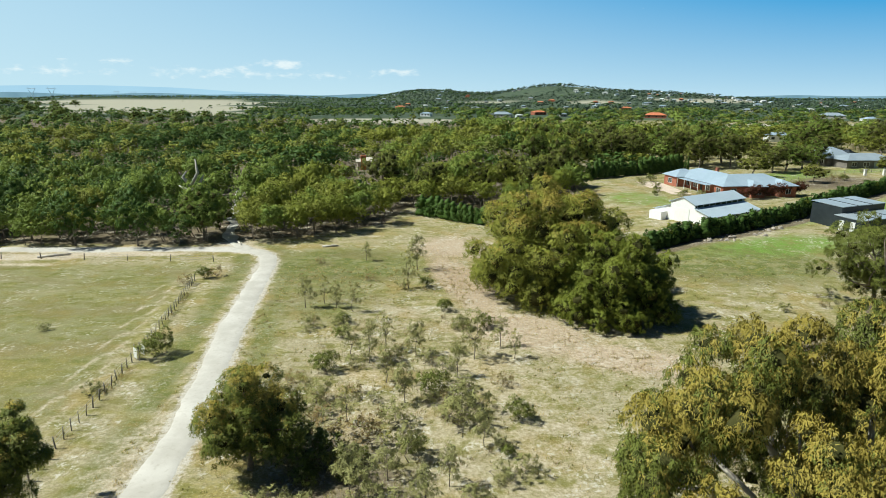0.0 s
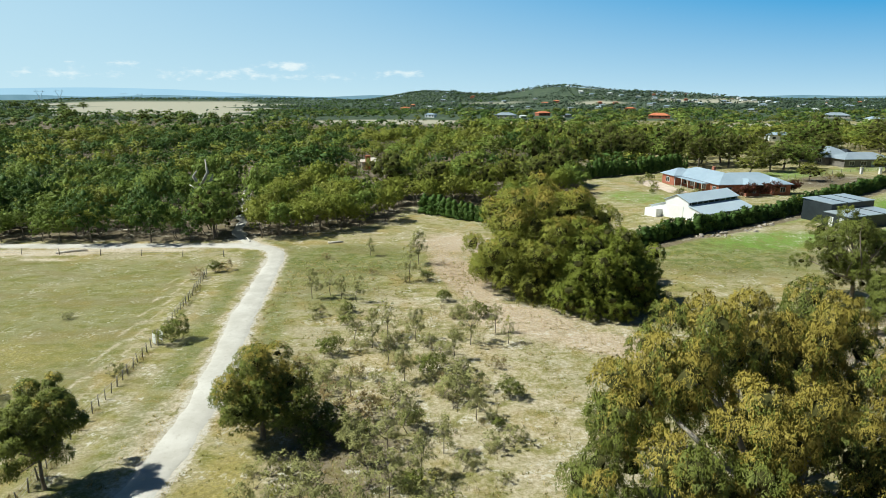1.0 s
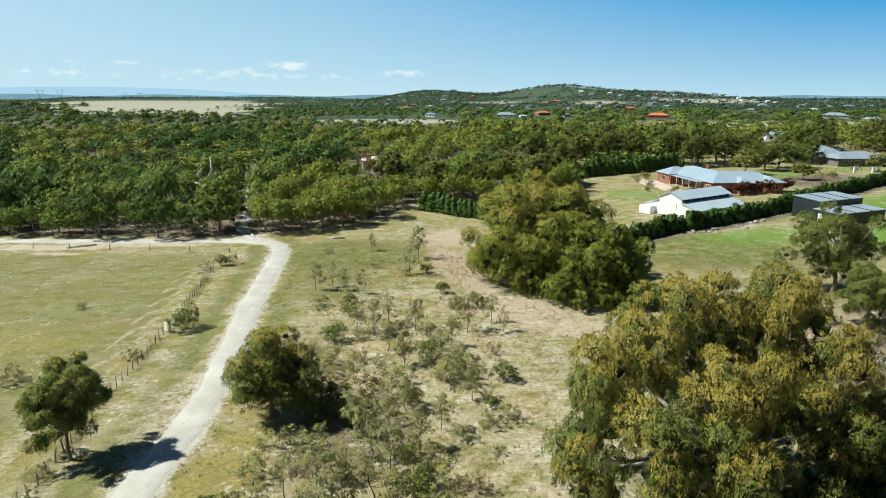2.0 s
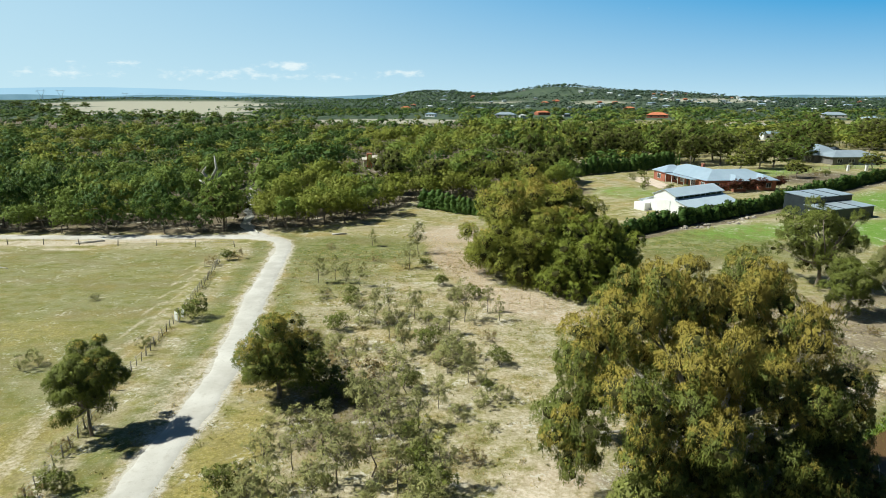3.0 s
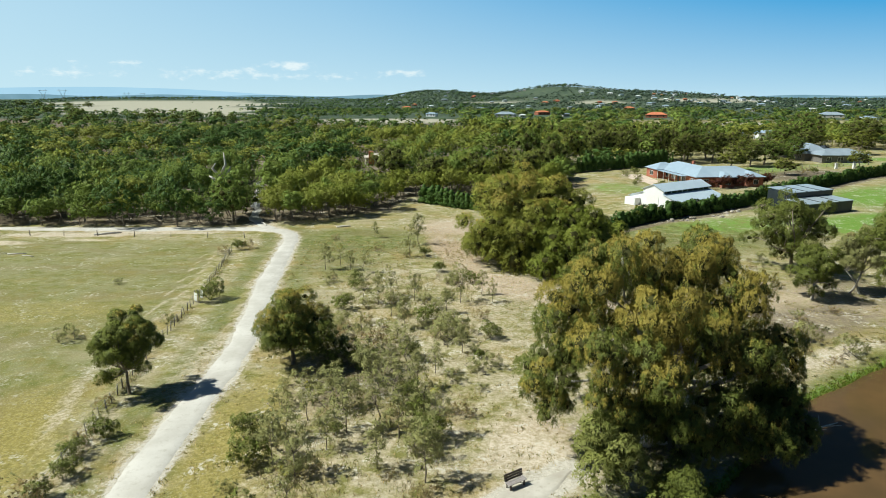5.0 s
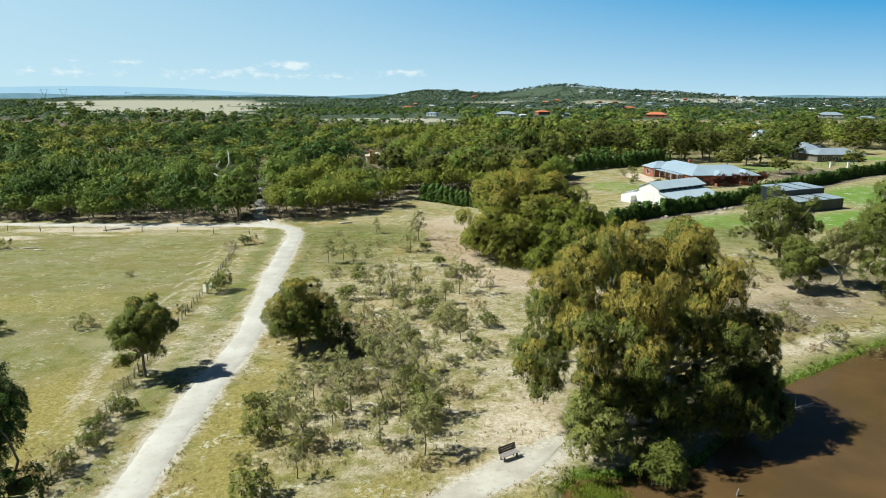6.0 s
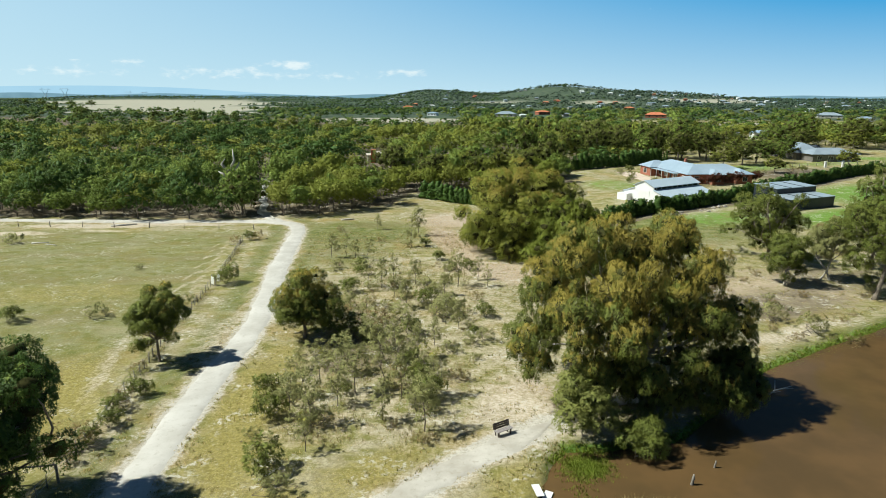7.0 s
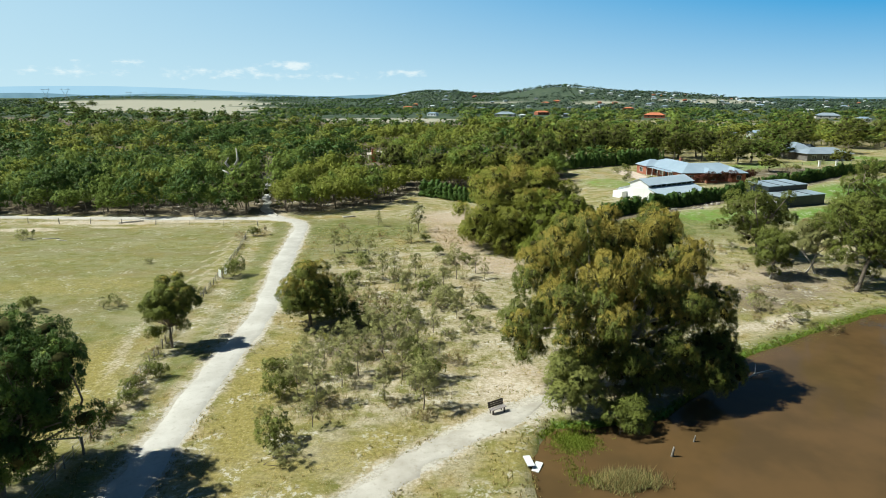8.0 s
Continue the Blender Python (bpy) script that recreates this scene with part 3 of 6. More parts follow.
def build_ground():
    xs, ys = axis(-110, 110, 1.0, -4800, 4800), axis(24, 230, 1.0, -1500, 4900)
    X, Y = np.meshgrid(xs, ys)
    Z = height(X, Y)
    nx, ny = len(xs), len(ys)
    i = np.arange(nx * ny).reshape(ny, nx)
    q = np.stack([i[:-1, :-1], i[:-1, 1:], i[1:, 1:], i[1:, :-1]], -1).reshape(-1, 4)
    me = mesh_of("ground", np.stack([X, Y, Z], -1).reshape(-1, 3), q, None, [GROUND], soft=True)
    road = np.minimum(near_line(X, Y, ROAD_LINE), near_line(X, Y, BEND_LINE))
    fence = near_line(X, Y, FENCE_LINE)
    shore = np.interp(X, SHORE_X, SHORE_Y)
    fx = np.interp(Y, [p[1] for p in FENCE_LINE], [p[0] for p in FENCE_LINE])
    middle = smooth(-19, -12, X) * smooth(30, 22, X) * smooth(125, 100, Y)
    cover = {
        "green": np.maximum.reduce([
            0.53 * smooth(0, 4, fx - X) * smooth(135, 125, Y) * smooth(-30, 20, Y),
            0.6 * smooth(8, 4.5, road) * smooth(2, 3, road) * smooth(-0.5, 1, X - fx) * (1 - 0.6 * (X > -20) * smooth(95, 80, Y)),
            0.8 * spot(X, Y, -18, 128, 16, 14), 0.55 * spot(X, Y, -16, 110, 9, 14),
            0.3 * spot(X, Y, -15, 52, 4, 16), 0.45 * spot(X, Y, -3, 46, 5, 3.5, 40),
            0.75 * spot(X, Y, 45, 125, 20, 14), 0.25 * spot(X, Y, 44, 96, 18, 12), 0.4 * spot(X, Y, 62, 114, 22, 12), 0.45 * spot(X, Y, 14, 82, 8, 9),
            0.6 * smooth(3.0, 0.8, np.abs(Y - shore - 1.0)) * (X > 7.6) * (X < 100) * (Y < 95)]),
        "straw": np.maximum.reduce([spot(X, Y, 9, 97, 9, 5, -45), spot(X, Y, 19, 88.5, 8, 3.6, -20), spot(X, Y, 2, 118, 3.6, 17, 12),
                                    0.75 * spot(X, Y, 1, 142, 9, 10), 0.6 * spot(X, Y, 8, 56, 4.5, 5), 0.6 * spot(X, Y, 46, 88, 18, 11, 20)]),
        "pale": np.maximum.reduce([0.42 * middle * smooth(40, 50, Y), 0.56 * smooth(3.6, 1.5, road), 0.72 * spot(X, Y, 6.5, 53, 4.5, 4.5, 30),
                                   0.7 * smooth(3.4, 1.0, near_line(X, Y, POND_PATH)), 0.45 * spot(X, Y, -27, 50, 2.6, 12, 8), 0.5 * spot(X, Y, -33.5, 62, 1.2, 12, 14),
                                   0.62 * smooth(5, 2, near_line(X, Y, WOOD_TRACK)), 0.6 * spot(X, Y, 42, 72.5, 12, 2, 29), 0.92 * spot(X, Y, -76, 133, 14, 2.4), 1.0 * spot(X, Y, -60, 135.6, 13, 1.6), 0.9 * spot(X, Y, -86, 124.5, 7, 2.2), 0.7 * spot(X, Y, -70, 128, 6, 1.2), 0.52 * np.maximum(smooth(0.8, 0.2, np.abs(fence - 2.6)), smooth(0.7, 0.2, np.abs(fence - 4.4))) * (X < fx) * smooth(62, 72, Y) * smooth(124, 115, Y),
                                   0.6 * spot(X, Y, 58, 142.5, 9, 2.5, 33), 0.5 * spot(X, Y, -24.5, 71, 3.5, 10)]),
        "lawn": np.maximum.reduce([0.58 * spot(X, Y, 60, 134, 19, 8, 18), 0.95 * spot(X, Y, 92, 135, 20, 10, 20), 0.5 * spot(X, Y, 50, 182, 12, 16, 20), 0.75 * spot(X, Y, 140, 190, 30, 8, 33), 0.75 * spot(X, Y, 116, 170, 28, 14, 38), 0.56 * spot(X, Y, 112, 228, 34, 12, 33), 0.5 * spot(X, Y, 150, 246, 26, 8, 20), 0.56 * spot(X, Y, 76, 158, 22, 6, 38),
                                   0.8 * smooth(1.4, 0.4, np.abs(Y - shore - 0.4)) * (X > 9.5) * (X < 100) * (Y < 95), 0.75 * spot(X, Y, 170, 268, 24, 9)]),
        "litter": np.maximum.reduce([0.85 * smooth(-3, 3, Y - np.interp(X, [-400, -130, -48, -40, -30, -14, -9], [145, 142.5, 142.5, 146.5, 149.5, 162, 185])) * smooth(-8, -12, X) * smooth(900, 700, Y), 0.6 * spot(X, Y, 18, 56, 9, 6),
                                     0.8 * smooth(178, 186, Y) * smooth(-20, -10, X) * smooth(45, 36, X), 0.55 * spot(X, Y, -8, 66, 7, 9), 0.75 * spot(X, Y, 118, 214, 26, 11, 33), 0.56 * spot(X, Y, 44, 82, 18, 7, 25), 0.52 * spot(X, Y, 60, 94, 14, 9), 0.85 * smooth(5.5, 2.5, near_line(X, Y, HEDGE_LINE))]),
        "gold": np.maximum.reduce([0.75 * spot(X, Y, -15.8, 53, 4.2, 17, 3), 0.66 * spot(X, Y, -4.5, 44.5, 6, 2.6, 42), 0.6 * spot(X, Y, 5.5, 42.5, 2.6, 4.5, -20), 0.55 * spot(X, Y, -12, 40, 6, 5),
                                   0.75 * spot(X, Y, -34, 53, 5, 13, 12), 0.5 * spot(X, Y, -52, 84, 16, 6, 8)]),
        "gravel": np.maximum.reduce([0.8 * smooth(2.9, 1.2, road), 0.8 * smooth(2.4, 0.9, near_line(X, Y, POND_PATH)), 0.62 * spot(X, Y, 7.2, 50, 3, 2.2, 30), 0.7 * smooth(2.6, 1.0, near_line(X, Y, WOOD_TRACK))]),
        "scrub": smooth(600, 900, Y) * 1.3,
        "field": np.maximum.reduce([far_field(X, Y), spot(X, Y, -60, 700, 90, 60), 0.9 * spot(X, Y, 1400, 1150, 260, 60), 0.9 * spot(X, Y, 330, 620, 130, 40), 0.42 * spot(X, Y, 230, 1780, 70, 110), 0.42 * spot(X, Y, 430, 1850, 70, 120), 0.9 * spot(X, Y, 110, 1480, 110, 60), 0.9 * spot(X, Y, 620, 1500, 150, 60), 0.9 * spot(X, Y, 880, 1700, 160, 70), 0.8 * spot(X, Y, 330, 1350, 80, 50)]),
    }
    for name, value in cover.items():
        at = me.attributes.new(name, "FLOAT", "POINT")
        at.data.foreach_set("value", np.asarray(value, np.float32).ravel())
    return tagged(new("ground", me), "dry olive and straw pasture with bare patches", "ground", kind="structure")


def strip(name, line, width, material, label, category, seed, lift=0.05, fray=1.2, fade=0.0, rough=0.14):
    """A track laid on the ground, with a cambered middle and ragged edges."""
    rng = np.random.default_rng(seed)
    pts = []
    for (ax, ay), (bx, by) in zip(line, line[1:]):
        n = max(int(math.hypot(bx - ax, by - ay) / 0.45), 1)
        pts += [(ax + (bx - ax) * k / n, ay + (by - ay) * k / n) for k in range(n)]
    pts = np.array(pts + [line[-1]], float)
    for _ in range(6):
        pts[1:-1] = (pts[:-2] + 2 * pts[1:-1] + pts[2:]) / 4
    d = np.gradient(pts, axis=0)
    side = np.stack([d[:, 1], -d[:, 0]], 1) / np.linalg.norm(d, axis=1)[:, None]
    n = len(pts)

    def wobble():
        w = rng.normal(size=n)
        for _ in range(40):
            w[1:-1] = (w[:-2] + w[1:-1] + w[2:]) / 3
        e = rng.normal(size=n) * rough
        e[1:-1] = (e[:-2] + e[1:-1] + e[2:]) / 3
        return w * fray + e

    left, right = -width / 2 + wobble(), width / 2 + wobble()
    if fade:
        thin = np.clip((n - 1 - np.arange(n)) * 0.45 / fade, 0.04, 1) ** 0.6
        left, right = left * thin, right * thin
    rows = []
    for f, z in ((-0.12, -0.06), (0.0, lift * 0.5), (0.25, lift), (0.5, lift * 1.5), (0.75, lift), (1.0, lift * 0.5), (1.12, -0.06)):
        off = left + (right - left) * f
        p = pts + side * off[:, None]
        rows.append(np.concatenate([p, (height(p[:, 0], p[:, 1]) + z + (0.03 if 0 <= f <= 1 else 0))[:, None]], 1))
    v = np.stack(rows, 1).reshape(-1, 3)
    i = np.arange(n * 7).reshape(n, 7)
    q = np.stack([i[:-1, :-1], i[:-1, 1:], i[1:, 1:], i[1:, :-1]], -1).reshape(-1, 4)
    return tagged(new(name, mesh_of(name, v, q, None, [material], soft=True)), label, category, kind="structure")


build_ground()
strip("road", ROAD_LINE + BEND_LINE[1:], 2.5, ROAD, "white gravel farm track across dry pasture", "road", 11, fray=0.2)
strip("wood_track", WOOD_TRACK, 1.9, ROAD, "pale sandy track leading into the wood", "road", 12)
strip("footpath", POND_PATH, 2.1, PATH_DIRT, "trodden pale dirt path beside the pond", "path", 13, lift=0.012, fray=0.7, fade=4.0, rough=0.3)

_w = Shape()
_shore = [(x, y) for x, y in zip(SHORE_X, SHORE_Y) if x >= 7.0]
for (ax, ay), (bx, by) in zip(_shore, _shore[1:]):
    _w.face((ax - 0.5, -20, WATER_Z), (bx - 0.5, -20, WATER_Z), (bx - 0.5, by + 3, WATER_Z), (ax - 0.5, ay + 3, WATER_Z))
_wm = _w.mesh("water", WATER)
tagged(new("water", _wm), "still brown muddy pond water", "water", kind="structure")


def build_backdrop():
    """Hills and plain on the horizon, glowing in a painted haze blue, and cumulus far behind them."""
    rng = np.random.default_rng(3)
    t = np.radians(np.linspace(-75, 75, 240))
    w = np.cumsum(rng.normal(size=240))
    w = w - np.linspace(w[0], w[-1], 240)
    for _ in range(8):
        w[1:-1] = (w[:-2] + w[1:-1] + w[2:]) / 3
    top = 26 + 68 * np.exp(-((np.degrees(t) + 29) / 13) ** 2) + 2.0 * w + 3 * np.exp(-((np.degrees(t) - 24) / 11) ** 2)
    r = 4780
    v = np.concatenate([np.stack([r * np.sin(t), r * np.cos(t), np.full_like(t, -40)], 1), np.stack([r * np.sin(t), r * np.cos(t), top], 1)])
    i = np.arange(239)
    q = np.stack([i, i + 1, i + 241, i + 240], 1)
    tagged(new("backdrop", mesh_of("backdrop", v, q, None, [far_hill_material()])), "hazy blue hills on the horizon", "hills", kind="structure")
    low = 36 + 1.4 * w + 5 * np.sin(t * 40)
    v[:240] *= [0.985, 0.985, 1]
    v[240:] = np.stack([4708 * np.sin(t), 4708 * np.cos(t), low], 1)
    tagged(new("backdrop_plain", mesh_of("backdrop_plain", v, q, None, [far_plain_material()])), "hazy blue-grey wooded plain on the horizon", "plain", kind="structure")
    deg, up = np.linspace(-80, 80, 240), np.linspace(-20, 2100, 90)
    A, U = np.meshgrid(deg, up)
    ra = np.radians(A)
    v = np.stack([4850 * np.sin(ra), 4850 * np.cos(ra), U], -1).reshape(-1, 3)
    cover = 0.55 * np.exp(-((U - 165) / 38) ** 2) * smooth(-50, -40, A) * smooth(4, -6, A)
    for a, u, wa, wu, k in ((-13.8, 235, 2.4, 48, 0.95), (-26.5, 240, 2.2, 26, 0.75), (-30.5, 232, 1.2, 22, 0.75), (-3.7, 200, 2.2, 30, 0.8), (-20, 195, 6, 34, 0.68), (-33, 170, 8, 30, 0.62)):
        cover = np.maximum(cover, k * np.exp(-((A - a) / wa) ** 2 - ((U - u) / wu) ** 2))
    i = np.arange(A.size).reshape(A.shape)
    q = np.stack([i[:-1, :-1], i[:-1, 1:], i[1:, 1:], i[1:, :-1]], -1).reshape(-1, 4)
    me = mesh_of("clouds", v, q, None, [cloud_material()], soft=True)
    at = me.attributes.new("cover", "FLOAT", "POINT")
    at.data.foreach_set("value", cover.astype(np.float32).ravel())
    at = me.attributes.new("haze", "FLOAT", "POINT")
    haze = 0.92 * smooth(2100, 1000, U) * smooth(80, 55, np.abs(A))
    at.data.foreach_set("value", haze.astype(np.float32).ravel())
    at = me.attributes.new("blue", "FLOAT", "POINT")
    blue = np.clip(U / 1000, 0, 1) ** 0.75 * (0.74 + 0.46 * np.clip(A / 36, -1, 1)) + 0.10 * np.clip((A + 10) / 40, 0, 1)
    at.data.foreach_set("value", np.clip(blue, 0, 1).astype(np.float32).ravel())
    ob = tagged(new("clouds", me), "blue sky paling to white haze, with small cumulus low over the horizon", "sky", kind="structure")
    ob.visible_shadow = False


build_backdrop()


# ---- large single trees ----
def put(root, label, category, x, y, turn=0.0, scale=1.0, group=""):
    root.matrix_basis = pose(x, y, gz(x, y), 0, 0, turn) @ Matrix.Diagonal((scale, scale, scale, 1))
    return tagged(root, label, category, group)


def pond_tree():
    rng = np.random.default_rng(21)
    # boughs: offset from the trunk, height, radius
    boughs = [(-2.4, 1, 14.4, 3.0), (1.3, 0.4, 13.6, 2.4), (-5.4, -1, 13.2, 2.4), (3.9, 2, 14.6, 2.5), (5.0, -1, 12.4, 2.5), (-7.8, -1, 10.4, 2.4), (-8.6, -1.5, 6.4, 2.4), (-8.2, -2.5, 4.6, 1.6),
              (-1.8, -4, 11.6, 2.5), (-5.4, -5, 9.4, 2.3), (-2.0, -6, 8.4, 2.5), (-5.0, -5.5, 6.6, 1.8), (2.8, -2.4, 10.2, 2.2), (7.8, -1, 8.2, 2.5), (9.0, -1.5, 4.4, 1.9),
              (5.1, -3.2, 8.2, 2.2), (3.6, -4.2, 5.6, 2.0), (6.6, -3.6, 3.8, 1.6), (0.2, -6, 4.9, 1.6), (8.8, -4.2, 2.0, 0.9), (0, 4, 11, 3.1), (-5, 4, 9, 2.7), (6, 5, 9, 2.7),
              (9.8, -3.0, 2.8, 1.5), (7.4, -4.6, 2.6, 1.5), (4.4, -4.4, 2.6, 1.6), (1.8, -4.8, 2.6, 1.6), (-0.8, -2.6, 2.6, 1.6), (9.4, 1.5, 3.0, 1.8), (-1.4, -4.6, 5.2, 1.8), (-3.6, -5.4, 4.8, 1.5), (1.0, -3.0, 3.4, 1.7), (0, 7, 6, 2.5), (-5, 6, 5, 2.3), (6, 6, 4.5, 2.3), (0.6, 0, 7.5, 2.6)]
    clumps = np.concatenate([dome(rng, 9, (x, y, z), r * 1.0, r * 0.9, r * 0.40, 1.0, -0.75, 0.3) for x, y, z, r in boughs])
    hubs = np.repeat(np.array([(x, y, z - 0.3 * r) for x, y, z, r in boughs]), 9, 0)
    clumps[:, 2] = np.maximum(clumps[:, 2], 1.6)
    return gum_tree(rng, clumps, 4.5, 0.7, 520000, 0.17, 0.058, 1.3, 0.22, [LEAF_OLD, LEAF_YOUNG], 0.8, BARK_PALE, stems=2, per=34, low=-0.7, core=0.45, limbs=30, form=0.75, hang=0.5, hubs=hubs, up=0.1)


put(pond_tree(), "very large old gum tree with drooping olive-gold foliage by the pond", "tree", 16.7, 55.4)


def meadow_tree(seed, spread, high, count, young, mats):
    rng = np.random.default_rng(seed)
    c = dome(rng, 64 if spread > 5 else 24, (0, 0, high * 0.50), spread * 1.12, high * 0.55, spread * (0.155 if spread > 5 else 0.34), 0.9, -0.75, 0.26)
    c = np.concatenate([c, dome(rng, 9, (0, 0, high * 0.42), spread * 0.75, high * 0.35, spread * 0.28, 0.9, -0.6, 0.2)])
    if spread > 5:
        t = np.arange(16) * 0.3927 + rng.normal(size=16) * 0.1
        s = spread * rng.uniform(0.14, 0.2, 16)
        c = np.concatenate([c, np.stack([spread * 0.84 * np.cos(t), spread * 0.84 * np.sin(t), spread * rng.uniform(0.14, 0.3, 16), s, s, s], 1)])
        c = np.concatenate([c, np.stack([spread * 0.6 * np.cos(t), spread * 0.6 * np.sin(t), spread * rng.uniform(0.2, 0.4, 16), s * 1.2, s * 1.2, s * 1.2], 1)])
    c[:, 2] = np.maximum(c[:, 2], spread * 0.15)
    return gum_tree(rng, c, high * 0.22, 0.03 * high, count, 0.24 if spread > 5 else 0.15, 0.13 if spread > 5 else 0.075, 0.7, 0.04 * spread if spread > 5 else 0.26, mats, young, per=30, low=-0.75, core=0.48 if spread > 5 else 0.3, limbs=24, form=0.45 if spread > 5 else 0.25, hang=0.25, up=0.3 if spread > 5 else 0.4)


put(meadow_tree(34, 11.6, 15.6, 250000, 0.5, [LEAF_GOLD, LEAF_YOUNG]), "broad dense gum tree with olive and gold foliage in straw grass", "tree", 14.6, 112.6)
put(meadow_tree(32, 7.8, 11.0, 130000, 0.5, [LEAF, LEAF_BRIGHT]), "wide low gum tree with dark green foliage in straw grass", "tree", 20.2, 102.0)
put(meadow_tree(36, 3.5, 7.9, 75000, 0.6, [LEAF_OLD, LEAF_YOUNG]), "dense round dark green tree beside the gravel track", "tree", -15.2, 69.4)


def open_tree(seed, high, spread, count, mats, young=0.15, stems=1, bark=None, lean=(0, 0), low_crown=0.35, lump=0.27, n=16, girth=None, droop=0.7, size=0.42, ragged=0.35, core=0.3):
    """A tree with its crown held high in separate clumps."""
    rng = np.random.default_rng(seed)
    c = dome(rng, n, (lean[0], lean[1], high * (0.5 + low_crown * 0.35)), spread, high * (0.5 - low_crown * 0.35), spread * lump, 0.75, -0.9, ragged)
    return gum_tree(rng, c, high * max(low_crown, 0.27), girth or 0.022 * high, count, size * 0.42, size * 0.18, droop, 0.3, mats, young, bark, stems=stems, per=44, low=-0.75, core=core, limbs=n, lean=lean, form=0.5, hang=0.3)


put(open_tree(49, 8.8, 3.2, 52000, [LEAF_OLD, LEAF_YOUNG], 0.35, 1, n=40, low_crown=0.16, girth=0.14, lump=0.18, ragged=0.42, core=0.1), "slender gum tree with open olive-green crown beside the fence", "tree", -28.6, 62.8)
put(open_tree(42, 13.2, 6.8, 150000, [LEAF_DARK, LEAF_WOOD], 0.3, 1, n=100, low_crown=0.2, lump=0.17, ragged=0.25, core=0.5), "large dark green gum tree overhanging the fence", "tree", -28.8, 37.2)
put(open_tree(43, 13.4, 6.3, 90000, [LEAF_OLD, LEAF_GREY], 0.3, 1, n=44, low_crown=0.05, lump=0.22), "spreading gum tree with olive foliage in dry grass", "tree", 53.2, 102.8)
put(open_tree(44, 8.6, 3.4, 42000, [LEAF_OLD, LEAF_GREY], 0.4, 1, n=24, bark=BARK_PALE, low_crown=0.1), "grey-green gum tree with thin pale trunk", "tree", 49.8, 90.6)
put(open_tree(45, 9.5, 3.3, 40000, [LEAF_GREY, LEAF_BROWN], 0.35, 2, n=14, bark=BARK_PALE), "thin gum tree with brownish grey foliage", "tree", 57.0, 93.0)
put(open_tree(46, 19.5, 8.4, 140000, [LEAF_OLD, LEAF_WOOD], 0.4, 1, n=60, bark=BARK, lean=(1.6, 0.8), girth=0.3, low_crown=0.04, lump=0.19), "tall gum tree with leaning brown trunk on the pond bank", "tree", 58.5, 84.2)
put(open_tree(47, 13.5, 6.0, 52000, [LEAF_OLD, LEAF_GREY], 0.4, 1, n=24, low_crown=0.15), "tall gum tree with grey-green crown behind the pond", "tree", 68, 99)


# ---- shrubs and saplings ----
def bush(seed, high, spread, count, mats, young, size=0.3, name="shrub", n=9, droop=0.3, core=0.12, stem=0.05):
    rng = np.random.default_rng(seed)
    c = dome(rng, n, (0, 0, high * 0.52), spread, high * 0.5, spread * 0.42, 0.9, -0.6, 0.35)
    c[:, 2] = np.maximum(c[:, 2], 0.25 * high)
    return gum_tree(rng, c, high * 0.2, stem, count, size * 0.66, size * 0.3, droop, 0.26, mats, young, stems=3, per=24, low=-0.7, core=core, limbs=min(n, 12), name=name, form=0.1, up=0.5)


def sapling(seed, high, mats, young):
    """A young gum: a thin stem with small loose clumps up its length."""
    rng = np.random.default_rng(seed)
    n = 10
    z = np.linspace(0.38, 0.97, n) * high
    r = high * 0.23 * (1.15 - (z / high)) ** 0.6
    t = np.arange(n) * 2.4
    s = high * 0.095 * rng.uniform(0.8, 1.4, n)
    c = np.stack([r * np.cos(t), r * np.sin(t), z, s, s, s * 1.15], 1)
    return gum_tree(rng, c, high * 0.42, 0.013 * high, 1200, 0.18, 0.075, 0.5, 0.22, mats, young, per=20, low=-0.8, core=0, limbs=n, name="sapling", form=0.1, up=0.5)


SAPLING_KINDS = [sapling(51, 3.6, [LEAF_GREY, LEAF_BROWN], 0.3), sapling(52, 4.4, [LEAF_GREY, LEAF_OLIVE], 0.4), sapling(53, 3.2, [LEAF_GREY, LEAF], 0.4), sapling(54, 4.0, [LEAF_GREY, LEAF_YOUNG], 0.25)]
SHRUB_KINDS = [bush(61, 1.7, 1.4, 700, [LEAF_GREY, LEAF_BROWN], 0.3, core=0), bush(62, 1.4, 1.25, 800, [LEAF_GREY, LEAF], 0.4, core=0), bush(63, 1.1, 1.0, 600, [LEAF_BROWN, LEAF_GREY], 0.4, 0.24, core=0), bush(64, 2.4, 1.5, 2600, [LEAF_OLD, LEAF_GREY], 0.35)]
SAPLING_WORDS = ["thin grey-green gum sapling in dry grass", "leafy green gum sapling in dry grass", "small grey gum sapling in dry grass", "gum sapling with golden new leaves"]
SHRUB_WORDS = ["grey-green shrub in dry grass", "low green shrub in dry grass", "low brown dry shrub in straw grass", "leafy olive-green shrub in dry grass"]
_first = set()


def spread_out(kinds, words, k, x, y, size, turn, group):
    kind = kinds[k]
    m = pose(x, y, gz(x, y), 0, 0, turn)
    if kind.name not in _first:
        _first.add(kind.name)
        kind.matrix_basis = m @ Matrix.Diagonal((size, size, size, 1))
        return tagged(kind, words[k], "sapling" if "sapling" in group else "shrub", group)
    ob = copy_thing(kind, m)
    ob.scale = (size, size, size)
    return ob


